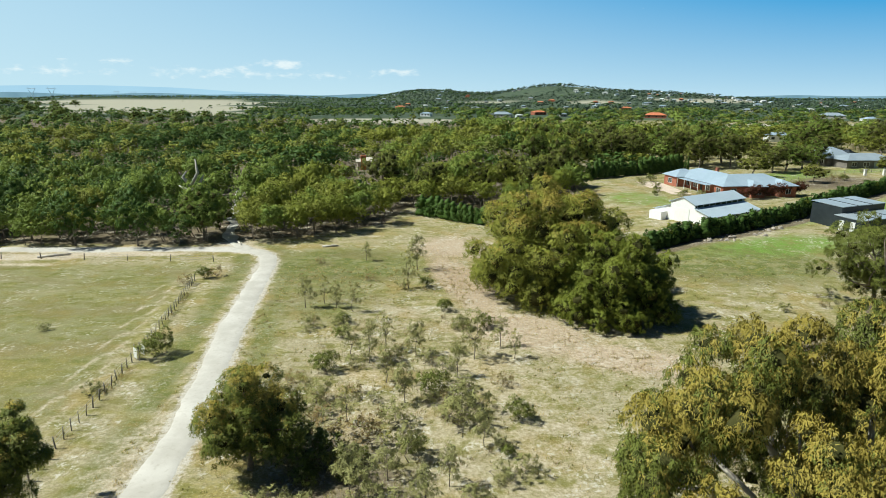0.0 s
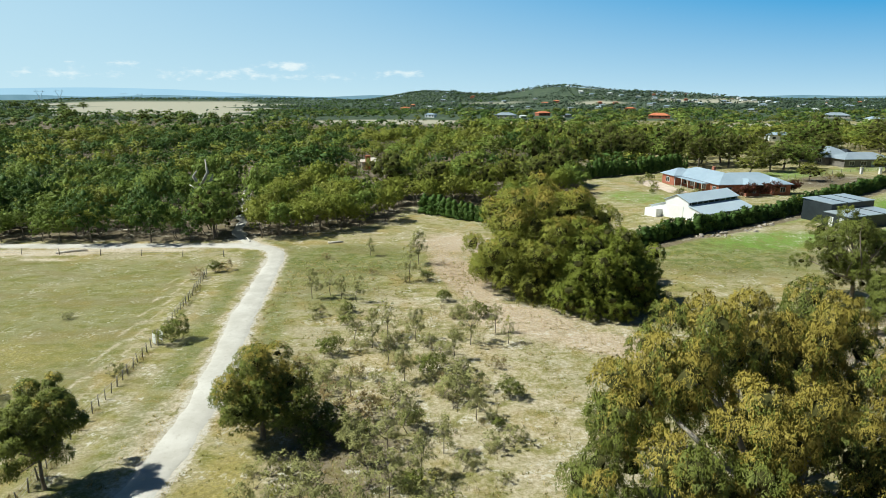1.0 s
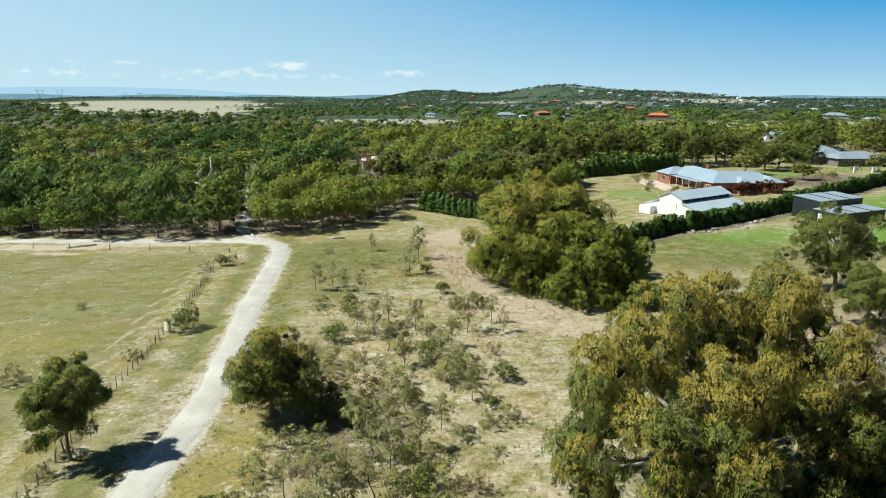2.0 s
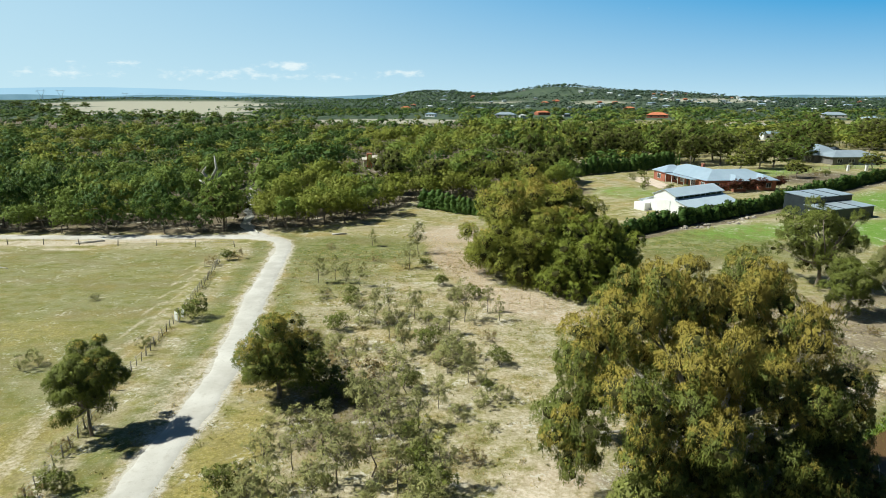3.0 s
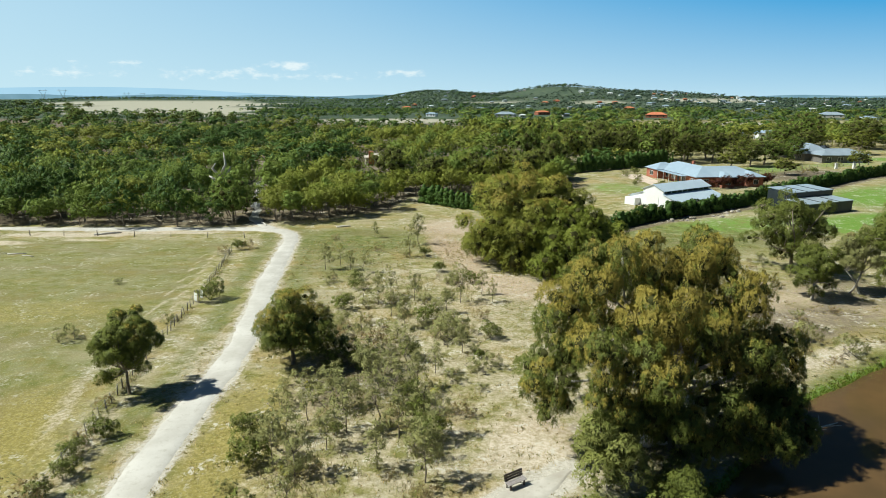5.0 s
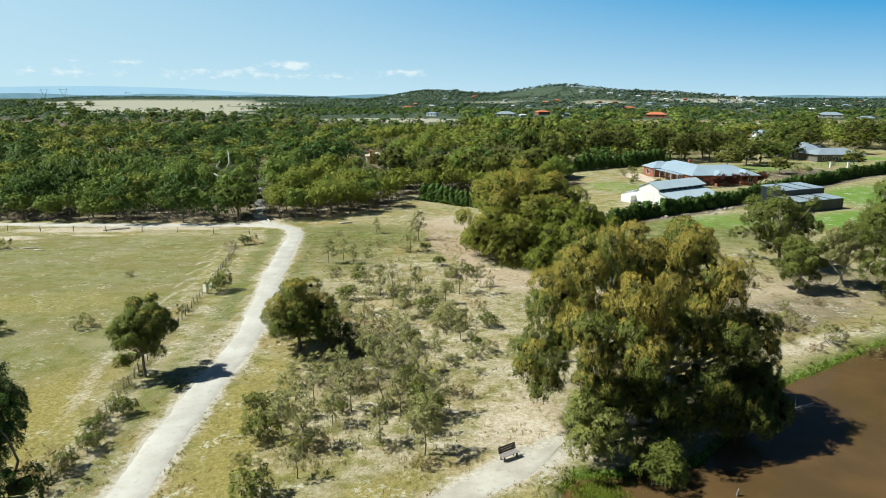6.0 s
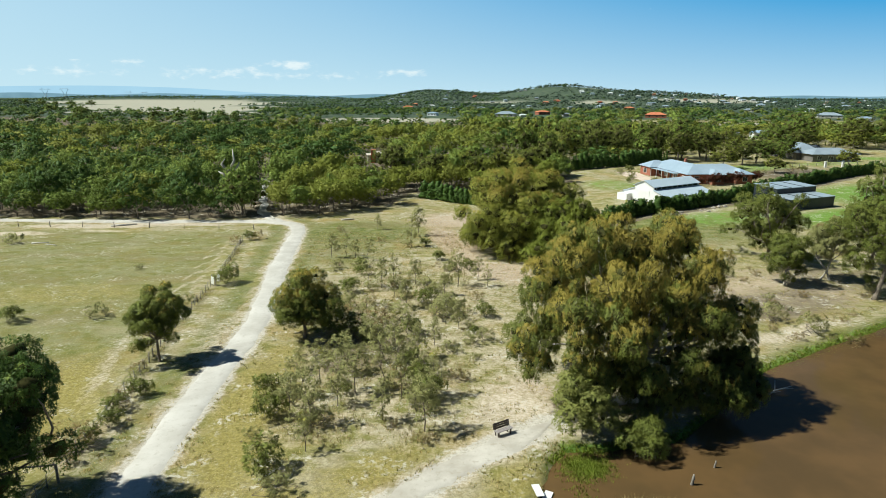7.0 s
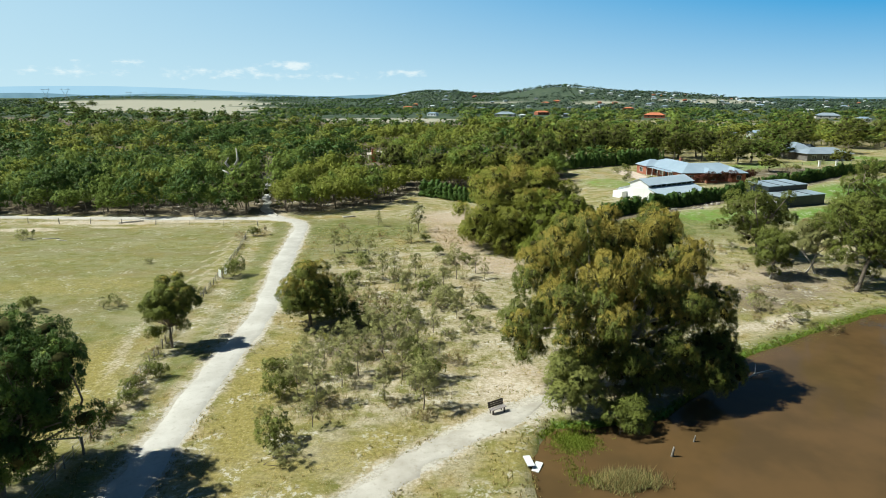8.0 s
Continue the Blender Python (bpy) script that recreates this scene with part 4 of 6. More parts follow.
# x, y, height: the young gums that stand out in the scrub
YOUNG = [(-18.8, 105, 4.2), (-16.6, 106.7, 3.6), (-14.8, 105.1, 3.0), (-12.4, 103.5, 3.4), (-14, 131.4, 3.2), (-5.9, 114.2, 5.2), (-5, 125.2, 5.4),
         (-10.4, 88.6, 3.8), (-8.5, 87.7, 4.4), (-7.1, 90.7, 4.2), (-3.8, 89.7, 3.6), (2.3, 88.8, 5.0), (5.3, 92, 3.4), (6.5, 88.8, 3.0),
         (-7.6, 56.3, 4.8), (-5.3, 57.4, 4.4), (-3.3, 55.6, 4.0), (-0.2, 56, 4.2), (-8.8, 54, 3.4), (-6, 63, 4.4), (-2.2, 64, 3.8), (-5, 68, 3.6), (-1.0, 49.8, 4.6),
         (-10.4, 50.5, 4.4), (-12.6, 52.5, 3.6), (-11.2, 58.2, 3.4), (-9.4, 60.4, 4.0), (-12.2, 55.6, 3.2), (-4.2, 61.0, 4.2), (-1.4, 59.6, 3.4), (-7.4, 66.2, 3.8), (-3.6, 70.2, 3.4), (-0.6, 67.2, 3.2), (-9.0, 75.6, 3.2), (-4.4, 79.4, 3.6), (-1.8, 53.0, 3.6), (-4.6, 51.4, 3.8), (-10.0, 46.8, 3.0), (2.2, 72.4, 3.0), (-6.4, 83.2, 3.4), (0.4, 84.6, 3.2)]
for _i, (_x, _y, _h) in enumerate(YOUNG):
    _k = _i % 4
    spread_out(SAPLING_KINDS, SAPLING_WORDS, _k, _x, _y, _h / (3.6, 4.4, 3.2, 4.0)[_k], _i * 77, "saplings in the scrub")
LOW = [(-11.2, 69.0, 3.4, 3), (-12.3, 79.7, 2.0, 0), (-11.3, 72.6, 2.2, 2), (-1.7, 81.5, 2.2, 3), (0.5, 75.4, 2.6, 0), (1.4, 77.6, 2.2, 1), (-5.1, 75.4, 2.2, 0), (-7.7, 72.7, 2.0, 2), (-13.9, 55.2, 2.0, 1),
       (-14.2, 60.4, 1.8, 0), (-12.8, 63.9, 1.8, 1), (-2, 58.9, 1.8, 3), (-12.7, 44.3, 2.4, 3), (-10.7, 41.8, 1.5, 1), (-26.9, 55.1, 1.6, 3), (-26.6, 50.0, 1.5, 3), (-33.3, 81.1, 1.1, 1), (-27.6, 52.8, 1.5, 3), (-28.3, 56.8, 1.2, 1), (-27.2, 47.6, 1.4, 3), (-28.0, 54.4, 1.0, 2), (-29.6, 60.5, 0.9, 2), (-42.2, 75.6, 1.6, 1),
       (-51.1, 73.6, 2.0, 3), (-47.4, 96.2, 0.9, 1), (-31.0, 89.6, 2.6, 3), (-79.5, 114.6, 2.0, 1), (-37.6, 119.5, 1.8, 3), (-36.4, 120.6, 1.4, 2), (-39, 116, 1.2, 2), (43, 71.6, 2.4, 0), (40.5, 75.5, 2.4, 0), (36, 78, 2.0, 0),
       (38, 92, 2.2, 2), (42, 95, 2.0, 0), (34, 86, 1.6, 2), (-21.5, 129, 0.9, 2), (15, 49.6, 2.4, 0), (-27.5, 46.0, 1.8, 2), (-13.5, 98.5, 1.0, 1), (-16.5, 96.3, 0.8, 1), (46.5, 69.6, 1.2, 2)]
for _i, (_x, _y, _h, _k) in enumerate(LOW):
    spread_out(SHRUB_KINDS, SHRUB_WORDS, _k, _x, _y, _h / (1.8, 1.5, 1.1, 2.4)[_k], _i * 53, "shrubs in the pasture")
for _i, (_x, _y, _h, _k) in enumerate([(57.5, 194, 1.4, 1), (58.5, 198, 1.0, 3), (60, 203, 1.6, 1), (57.5, 207, 1.3, 1), (63, 189, 1.4, 3), (66.5, 187, 1.6, 1), (55, 189, 1.2, 3), (59, 212, 1.8, 1), (62.5, 215, 2.2, 3), (61, 186, 1.2, 1),
                                       (95, 200, 1.6, 2), (98, 203, 1.8, 1), (92, 204, 1.6, 2), (102, 206, 1.6, 3), (106, 210, 1.4, 1), (118, 214, 2.0, 2), (124, 219, 2.0, 3), (145, 240, 1.8, 1)]):
    spread_out(SHRUB_KINDS, SHRUB_WORDS, _k, _x, _y, _h / (1.8, 1.5, 1.1, 2.4)[_k], _i * 41, "shrubs in the pasture")
_rng = np.random.default_rng(71)
_n = 0
while _n < 75:
    _x, _y = _rng.uniform(-17, 9), _rng.uniform(47, 122)
    if _x < np.interp(_y, [47, 70, 100, 122], [-15, -16, -18, -12]) or _x > np.interp(_y, [47, 55, 70, 100, 122], [-0.5, 2, 6, 4, -2]) or math.hypot(_x + 15.2, _y - 69.4) < 4 or _rng.random() > np.interp(_y, [47, 60, 80, 95, 122], [1, 1, 0.8, 0.35, 0.3]):
        continue
    _k = int(_rng.choice(4, p=[0.35, 0.2, 0.3, 0.15]))
    spread_out(SHRUB_KINDS, SHRUB_WORDS, _k, _x, _y, _rng.uniform(0.35, 1.0), _rng.uniform(0, 360), "shrubs in the pasture")
    _n += 1
_n = 0
while _n < 46:
    _x, _y = _rng.uniform(27, 64), _rng.uniform(62, 110)
    if _y < np.interp(_x, SHORE_X, SHORE_Y) + 2.5 or math.hypot(_x - 21, _y - 96) < 9:
        continue
    spread_out(SHRUB_KINDS, SHRUB_WORDS, int(_rng.choice([0, 2, 2])), _x, _y, _rng.uniform(0.3, 0.75), _rng.uniform(0, 360), "shrubs in the pasture")
    _n += 1
put(bush(65, 6.2, 2.4, 28000, [LEAF_WATTLE, LEAF_OLD], 0.4, 0.3, "tall_shrub", 14, 0.6), "tall rounded grey-green wattle below the large gum", "shrub", 11.6, 49.4)
put(bush(66, 3.2, 2.1, 16000, [LEAF_OLD, LEAF_WATTLE], 0.3, 0.22, "willow_shrub", 12, 0.9), "drooping grey-gold shrub at the water's edge", "shrub", 16.2, 47.5)


# ---- hedges ----
def hedge(line, high, wide, seed, label, mats, gap=1.5):
    """A row of closely planted conifers, each a plant of its own."""
    rng = np.random.default_rng(seed)
    kinds = []
    for k in range(3):
        n = 7
        z = np.linspace(0.12, 0.86, n) * high
        s = wide * 0.5 * (1.12 - 0.75 * (z / high) ** 1.6)
        c = np.stack([rng.normal(size=n) * 0.1, rng.normal(size=n) * 0.1, z, s, s, np.full(n, high * 0.17)], 1)
        kinds.append(gum_tree(rng, c, high * 0.5, 0.07, 520, 0.38, 0.26, -0.4, 0.3, mats, 0.3, per=14, low=-0.9, core=0.8, limbs=2, name="hedge_conifer", inner=False))
    used = set()
    for (ax, ay), (bx, by) in zip(line, line[1:]):
        n = max(int(math.hypot(bx - ax, by - ay) / gap), 1)
        for i in range(n):
            f = (i + 0.5) / n
            x, y = ax + (bx - ax) * f + rng.normal() * 0.15, ay + (by - ay) * f + rng.normal() * 0.15
            k = int(rng.integers(3))
            s = rng.uniform(0.85, 1.15)
            m = pose(x, y, gz(x, y), 0, 0, rng.uniform(0, 360))
            if k in used:
                ob = copy_thing(kinds[k], m)
            else:
                used.add(k)
                ob = tagged(kinds[k], label, "hedge plant", "hedge row")
                ob.matrix_basis = m
            ob.scale = (s, s, s * rng.uniform(0.9, 1.1))


hedge(HEDGE_LINE, 3.3, 2.6, 81, "dense clipped dark green hedge conifer", [LEAF_DARK, LEAF_BRIGHT])
hedge([(-6.5, 174), (1, 168), (9, 161.5)], 4.4, 2.8, 82, "dense dark green conifer in a windbreak", [LEAF_DARK, LEAF])
hedge([(44, 219), (52, 224), (83, 243)], 5.4, 3.4, 83, "tall dark green conifer in a windbreak", [LEAF_DARK, LEAF_DARK], 2.2)


# ---- the wood ----
# far houses: x, y, width, roof
FAR_HOUSES = [(-20, 831, 17, "w"), (-75, 1173, 26, "o"), (8, 1116, 14, "w"), (75, 816, 32, "g"), (137, 913, 24, "o"), (157, 836, 11, "g"), (318, 1110, 27, "o"), (266, 807, 32, "o"),
              (161, 389, 12, "w"), (174, 384, 11, "g"), (195, 390, 16, "w"), (496, 822, 36, "g"), (464, 704, 22, "w"), (349, 1647, 15, "w"), (364, 1598, 17, "w"), (418, 1634, 20, "w")]
FAR_HOUSES += [(436, 1592, 17, "w"), (471, 1569, 18, "w"), (500, 1531, 20, "w"), (518, 1504, 17, "w"), (535, 1476, 17, "w"), (554, 1452, 20, "g"), (216, 1399, 24, "o"), (248, 1438, 22, "o"),
               (61, 1150, 20, "g"), (130, 1277, 16, "w"), (161, 1253, 14, "w"), (-33, 1255, 18, "w"), (-145, 1633, 22, "g"), (-7, 1576, 24, "g")]
FAR_HOUSES += [(283, 1186, 18, "w"), (93, 782, 10, "w"), (543, 1366, 19, "w"), (615, 1392, 22, "g"), (662, 1338, 24, "w"), (741, 1332, 24, "g"), (874, 1392, 24, "w"), (999, 1506, 28, "w"),
               (415, 1205, 19, "w"), (227, 1169, 15, "g"), (354, 1337, 15, "o"), (622, 1086, 25, "w"), (508, 1066, 25, "g")]
_rng = np.random.default_rng(99)
for _i in range(64):
    _r, _y = _rng.uniform(0.19, 0.72), _rng.uniform(1250, 2150)
    FAR_HOUSES.append((_r * _y, _y, _rng.uniform(11, 19), "wwgwgo"[_i % 6]))
for _i in range(16):
    _r, _y = _rng.uniform(-0.12, 0.2), _rng.uniform(1300, 2100)
    FAR_HOUSES.append((_r * _y, _y, _rng.uniform(11, 17), "gwgo"[_i % 4]))


def tree_share(x, y):
    """How likely a tree is to stand at each place, 0 to 1."""
    edge = np.interp(x, [-400, -130, -48, -40, -30, -14, -9, 10, 14, 37, 41, 60, 84, 100, 180], [145, 141.5, 141.2, 144.5, 147, 159, 178, 180, 184, 186, 232, 238, 252, 262, 320])
    k = (y > edge).astype(float)
    right = smooth(20, 70, x - 0.05 * y)
    k = k * (1 - right * (0.62 - 0.12 * smooth(300, 600, y)))
    k = k * np.where((y > 1500) & (x < -0.13 * y), np.where((y > 2080) & (y < 2480), 1.0, 0.1), 1)
    k = k * (np.hypot((x + 55.5) / 4.5, (y - 161) / 9) > 1)
    k = k * ~((np.abs(x + 0.117 * (y - 15)) < 7) & (y > 184) & (y < 268))
    k = k * (near_line(x, y, WOOD_TRACK) > np.where(y > 172, 3.6, 2.0))
    k = k * (np.hypot((x + 30) / 9, (y - 245) / 26) > 1) * (np.hypot((x - 25) / 13, (y - 250) / 24) > 1)
    k = k * ~((x > 120) & (x < 215) & (y > 200) & (y < 300)) * ~((x > 88) & (x < 135) & (y < 262))
    fields = np.maximum.reduce([far_field(x, y), spot(x, y, -60, 700, 90, 60), spot(x, y, 1400, 1150, 260, 60), spot(x, y, 330, 620, 130, 40), spot(x, y, 40, 690, 60, 40), spot(x, y, 230, 1780, 70, 110), spot(x, y, 430, 1850, 70, 120), 0.9 * spot(x, y, 110, 1480, 110, 60), 0.9 * spot(x, y, 620, 1500, 150, 60), 0.9 * spot(x, y, 880, 1700, 160, 70), 0.8 * spot(x, y, 330, 1350, 80, 50)])
    k = k * (1 - 0.997 * (fields > 0.3))
    k = k * np.where(y > 560, np.clip(0.75 + 0.9 * np.sin(x * 0.021 + np.sin(y * 0.013) * 1.7) * np.sin(y * 0.017 + x * 0.006), 0.06, 1), 1)
    for hx, hy, w, _ in FAR_HOUSES:
        k = k * ~((np.abs(x - hx * y / hy) < w * 0.5 + 1) & (y < hy + w * 0.6) & (y > hy - (min(330, hy * 0.36) if hy < 1050 else 55)))
    return k


def wood_kind(seed, high, spread, mats, young, stems=2):
    rng = np.random.default_rng(seed)
    c = dome(rng, 17, (0, 0, high * 0.56), spread * 1.18, high * 0.43, spread * 0.34, 0.9, -0.8, 0.36)
    return gum_tree(rng, c, high * 0.36, 0.15, 5400, 0.28, 0.15, 0.6, 0.32, mats, young, stems=stems, per=22, low=-0.75, core=0.36, limbs=5, form=0.5, hang=0.3, inner=False)


def tall_kind(seed, high, spread, mats, young):
    """A big crown of many clumps."""
    rng = np.random.default_rng(seed)
    c = dome(rng, 42, (0, 0, high * 0.52), spread * 1.15, high * 0.5, spread * 0.24, 0.9, -0.75, 0.36)
    return gum_tree(rng, c, high * 0.34, 0.2, 12000, 0.2, 0.11, 0.6, 0.26, mats, young, stems=1, per=24, low=-0.75, core=0.5, limbs=8, form=0.4, hang=0.25)


WOOD_KINDS = [wood_kind(91, 9.0, 3.6, [LEAF_WOOD, LEAF_BRIGHT], 0.3), wood_kind(92, 8.2, 3.4, [LEAF_BRIGHT, LEAF_WOOD_OLIVE], 0.3, 3), wood_kind(93, 10.0, 3.9, [LEAF_WOOD, LEAF_WOOD_OLIVE], 0.35),
              wood_kind(94, 8.6, 3.3, [LEAF_WOOD, LEAF_GREY], 0.2), wood_kind(95, 9.6, 4.2, [LEAF_DARK, LEAF_WOOD], 0.4, 1), wood_kind(96, 9.2, 3.7, [LEAF_WOOD_OLIVE, LEAF_BRIGHT], 0.4)]
WOOD_WORDS = ["green gum tree in the wood", "bright green gum tree with several thin stems", "tall olive gum tree in the wood", "grey-green gum tree in the wood", "dark green gum tree in the wood", "golden olive gum tree in the wood"]


def scatter(rng, x0, x1, y0, y1, gap, limit, fan=None):
    """Places with room between them, more where trees are likely."""
    n = int((x1 - x0) * (y1 - y0) / gap ** 2 * 3)
    x, y = rng.uniform(x0, x1, n), rng.uniform(y0, y1, n)
    keep = rng.random(n) < tree_share(x, y)
    if fan:
        keep &= np.abs(x) < fan * y + 30
    cells, out = {}, []
    for a, b in zip(x[keep], y[keep]):
        i, j = int(a // gap), int(b // gap)
        if all((a - p) ** 2 + (b - q) ** 2 > gap * gap for di in (-1, 0, 1) for dj in (-1, 0, 1) for p, q in cells.get((i + di, j + dj), ())):
            cells.setdefault((i, j), []).append((a, b))
            out.append((a, b))
            if len(out) >= limit:
                break
    return np.array(out)


_rng = np.random.default_rng(101)
_front = scatter(_rng, -135, 86, 140, 158, 3.5, 2000)
_back = scatter(_rng, -135, 86, 160.5, 214, 4.3, 2000)
_near = np.concatenate([_front, _back])
_near = _near[np.argsort(_near[:, 1] + 0.12 * np.abs(_near[:, 0]))]
_things, _rest = _near[:290], _near[290:]
_used = set()
for _x, _y in _things:
    _k = int(_rng.choice(6, p=[0.26, 0.04, 0.14, 0.12, 0.38, 0.06] if _x < -45 else [0.14, 0.34, 0.12, 0.08, 0.02, 0.30]))
    _s = _rng.uniform(0.62, 1.18) * (0.88 if _y < 150 else 1.0) * (1 + 0.16 * math.sin(_x * 0.13 + 1) * math.sin(_y * 0.17))
    _m = pose(_x, _y, gz(_x, _y), 0, 0, _rng.uniform(0, 360))
    if _k in _used:
        _t = copy_thing(WOOD_KINDS[_k], _m)
    else:
        _used.add(_k)
        _t = tagged(WOOD_KINDS[_k], WOOD_WORDS[_k], "tree", "gum wood")
        _t.matrix_basis = _m
    _t.scale = (_s, _s, _s * _rng.uniform(0.9, 1.15))
# tall trees that rise out of the wood
TALL = [(-880, 1300, 18, 14, 4), (-850, 1310, 16, 13, 4), (-818, 1300, 12, 9, 4), (-800, 1330, 14, 11, 4), (-752, 1320, 14, 12, 4), (-690, 1150, 10, 8, 4), (-330, 560, 14, 8, 4), (-318, 566, 12, 7, 4), (-420, 720, 13, 8, 4), (-300, 640, 13, 9, 2), (-262, 610, 12, 8, 4), (-250, 618, 14, 9, 0), (-215, 600, 13, 8, 4), (-205, 604, 11, 7, 2), (-470, 800, 14, 9, 4), (-560, 880, 14, 9, 4),
        (140, 262, 10, 6, 4), (118, 284, 8, 7, 4), (136, 296, 8, 6, 2), (98, 284, 13, 7, 0), (160, 310, 13, 8, 4), (208, 282, 12, 8, 4), (222, 276, 13, 9, 2), (196, 262, 9, 6, 0), (84, 266, 15, 7, 4), (112, 214, 6, 4, 0), (150, 236, 7, 4.5, 3),
        (100, 226, 9, 6, 0), (112, 238, 10, 6.5, 2), (121, 246, 11, 7, 4), (92, 250, 13, 7, 5), (104, 252, 14, 7, 2), (138, 270, 9, 6, 0), (165, 296, 11, 7, 2), (185, 290, 11, 7, 3), (60, 250, 14, 7, 5), (70, 256, 13, 6, 2), (-17, 196, 14.5, 6.5, 2), (-4, 186, 12.5, 5.5, 2), (8, 190, 12.5, 5.0, 0), (29, 226, 19, 7.5, 4), (36, 222, 17, 6, 4), (17, 205, 13, 5.5, 0), (24, 196, 12, 5.5, 5), (33, 205, 13.5, 6, 2), (-48, 147.5, 10, 5.2, 4), (98, 262, 17, 8, 4),
        (108, 268, 14, 8, 4), (118, 262, 13, 6, 3), (86, 258, 15, 6.5, 2), (150, 330, 8, 7, 4), (178, 322, 18, 10, 4), (205, 318, 17, 10, 2), (190, 345, 15, 9, 4), (128, 248, 9, 6, 4), (60, 262, 16, 7, 2), (74, 270, 15, 7, 5), (46, 244, 15, 6, 0), (218, 300, 16, 9, 3), (232, 330, 17, 9, 5)]
TALL_KINDS = [tall_kind(87, 9.6, 4.0, [LEAF_WOOD_OLIVE, LEAF_OLD], 0.4), tall_kind(88, 9.6, 4.0, [LEAF_OLD, LEAF_WOOD], 0.35), tall_kind(89, 9.6, 4.0, [LEAF_WOOD, LEAF_DARK], 0.35)]
_used = set()
for _x, _y, _h, _r, _k in TALL:
    _k = (0, 0, 1, 0, 2, 1)[_k] if _x > -150 else 2
    if _k in _used:
        _t = copy_thing(TALL_KINDS[_k], Matrix())
    else:
        _used.add(_k)
        _t = TALL_KINDS[_k]
    _t.matrix_basis = (pose(_x, _y, gz(_x, _y), 0, 0, _rng.uniform(0, 360)))
    _t.scale = (_r / 4.4, _r / 4.4, _h / 9.6)
    _t.rotation_euler.z = _rng.uniform(0, 6.28)
    tagged(_t, "tall broad gum tree rising out of the wood", "tree", "tall trees")


def canopy(name, places, leaf_count, size, width, tall, seed, label, mats, bunches=7, per=8, core=0.72, sink=0.0):
    """Trees too far off to tell apart, as one mesh of leafy crowns and stems."""
    rng = np.random.default_rng(seed)
    kinds = []
    for k in range(5):
        c = dome(rng, bunches, (0, 0, 0.60), 0.42, 0.36, 0.17, 0.8, -0.4, 0.35)
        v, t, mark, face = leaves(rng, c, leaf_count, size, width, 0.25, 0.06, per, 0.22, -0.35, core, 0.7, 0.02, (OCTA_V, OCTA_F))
        stem = np.array([[-0.02, 0, -0.02], [0.02, -0.015, -0.02], [0, 0.02, -0.02], [0, 0, 0.6]])
        n = len(v)
        v = np.concatenate([v, stem])
        t = np.concatenate([t, np.array([[0, 1, 3], [1, 2, 3], [2, 0, 3]]) + n])
        mark = np.concatenate([mark, np.zeros(3, int)])
        face = np.concatenate([face, np.tile([[0.0, -1.0, 0.0]], (4, 1))])
        kinds.append((v, t, mark, face))
    V, T, M, F, base = [], [], [], [], 0
    for x, y in places:
        v, t, mark, face = kinds[int(rng.integers(5))]
        swell = 1 + 0.22 * math.sin(x * 0.045 + 0.6 * math.sin(y * 0.03)) * math.sin(y * 0.05 + x * 0.01)
        swell *= 1.0 + (0.35 if x > 10 and rng.random() < 0.5 else 0.0)
        h = tall * rng.uniform(0.65, 1.25) * swell * (0.94 if x > 40 else 1.0)
        w = tall * rng.uniform(0.95, 1.5) * swell * (1.12 if x > 40 and y < 700 else 1.0)
        a = rng.uniform(0, 6.28)
        c, s = math.cos(a), math.sin(a)
        V.append(np.stack([(v[:, 0] * c - v[:, 1] * s) * w + x, (v[:, 0] * s + v[:, 1] * c) * w + y, (v[:, 2] - max(sink, 0.22 if x > 40 else 0.0)) * h + gz(x, y)], 1))
        F.append(np.stack([face[:, 0] * c - face[:, 1] * s, face[:, 0] * s + face[:, 1] * c, face[:, 2]], 1))
        drift = 0.5 + 0.5 * math.sin(x * 0.03 + math.sin(y * 0.021) * 2)
        left = 0.46 * float(smooth(0.0, -0.25, x / y))
        light = 0.26 * float(smooth(-0.30, -0.15, x / y) * smooth(0.12, 0.02, x / y) * (y < 430))
        east = 0.16 * float(smooth(0.04, 0.14, x / y))
        odds = np.array([0.36 - left * 0.55, 0.03 + 0.07 * drift + light, 0.13 + 0.15 * drift + east * 2.0, max(0.38 - 0.22 * drift + left - light - east * 0.6, 0.0), 0.10 + east * 0.5])
        tone = int(rng.choice(5, p=odds / odds.sum()))
        T.append(t + base)
        M.append(np.choose(mark, [tone, 5, tone]))
        base += len(v)
    me = mesh_of(name, np.concatenate(V), None, np.concatenate(T), mats, np.concatenate(M), normals=np.concatenate(F))
    tagged(new(name, me), label, "trees", kind="stuff")


CANOPY = [LEAF_WOOD, LEAF_BRIGHT, LEAF_WOOD_OLIVE, LEAF_DARK, LEAF_OLD, LEAF_WOOD]
CANOPY_FAR = [LEAF_FAR_HAZE, LEAF_FAR_HAZE, LEAF_FAR_HAZE, LEAF_DARK, LEAF_FAR_HAZE]
_mid = scatter(_rng, -330, 330, 214, 430, 6.4, 2600, 0.78)
canopy("middle_wood", np.concatenate([_rest, _mid]), 432, 0.05, 0.036, 10.0, 111, "close-set green gum wood", CANOPY, 13, 12, 0.4)
canopy("far_wood", scatter(_rng, -820, 820, 430, 1050, 11.5, 5200, 0.78), 84, 0.085, 0.06, 9.0, 112, "distant green gum wood", [LEAF_DARK, LEAF_WOOD, LEAF_OLD, LEAF_DARK, LEAF_WOOD, LEAF_DARK], 8, 7, 0.66, 0.14)
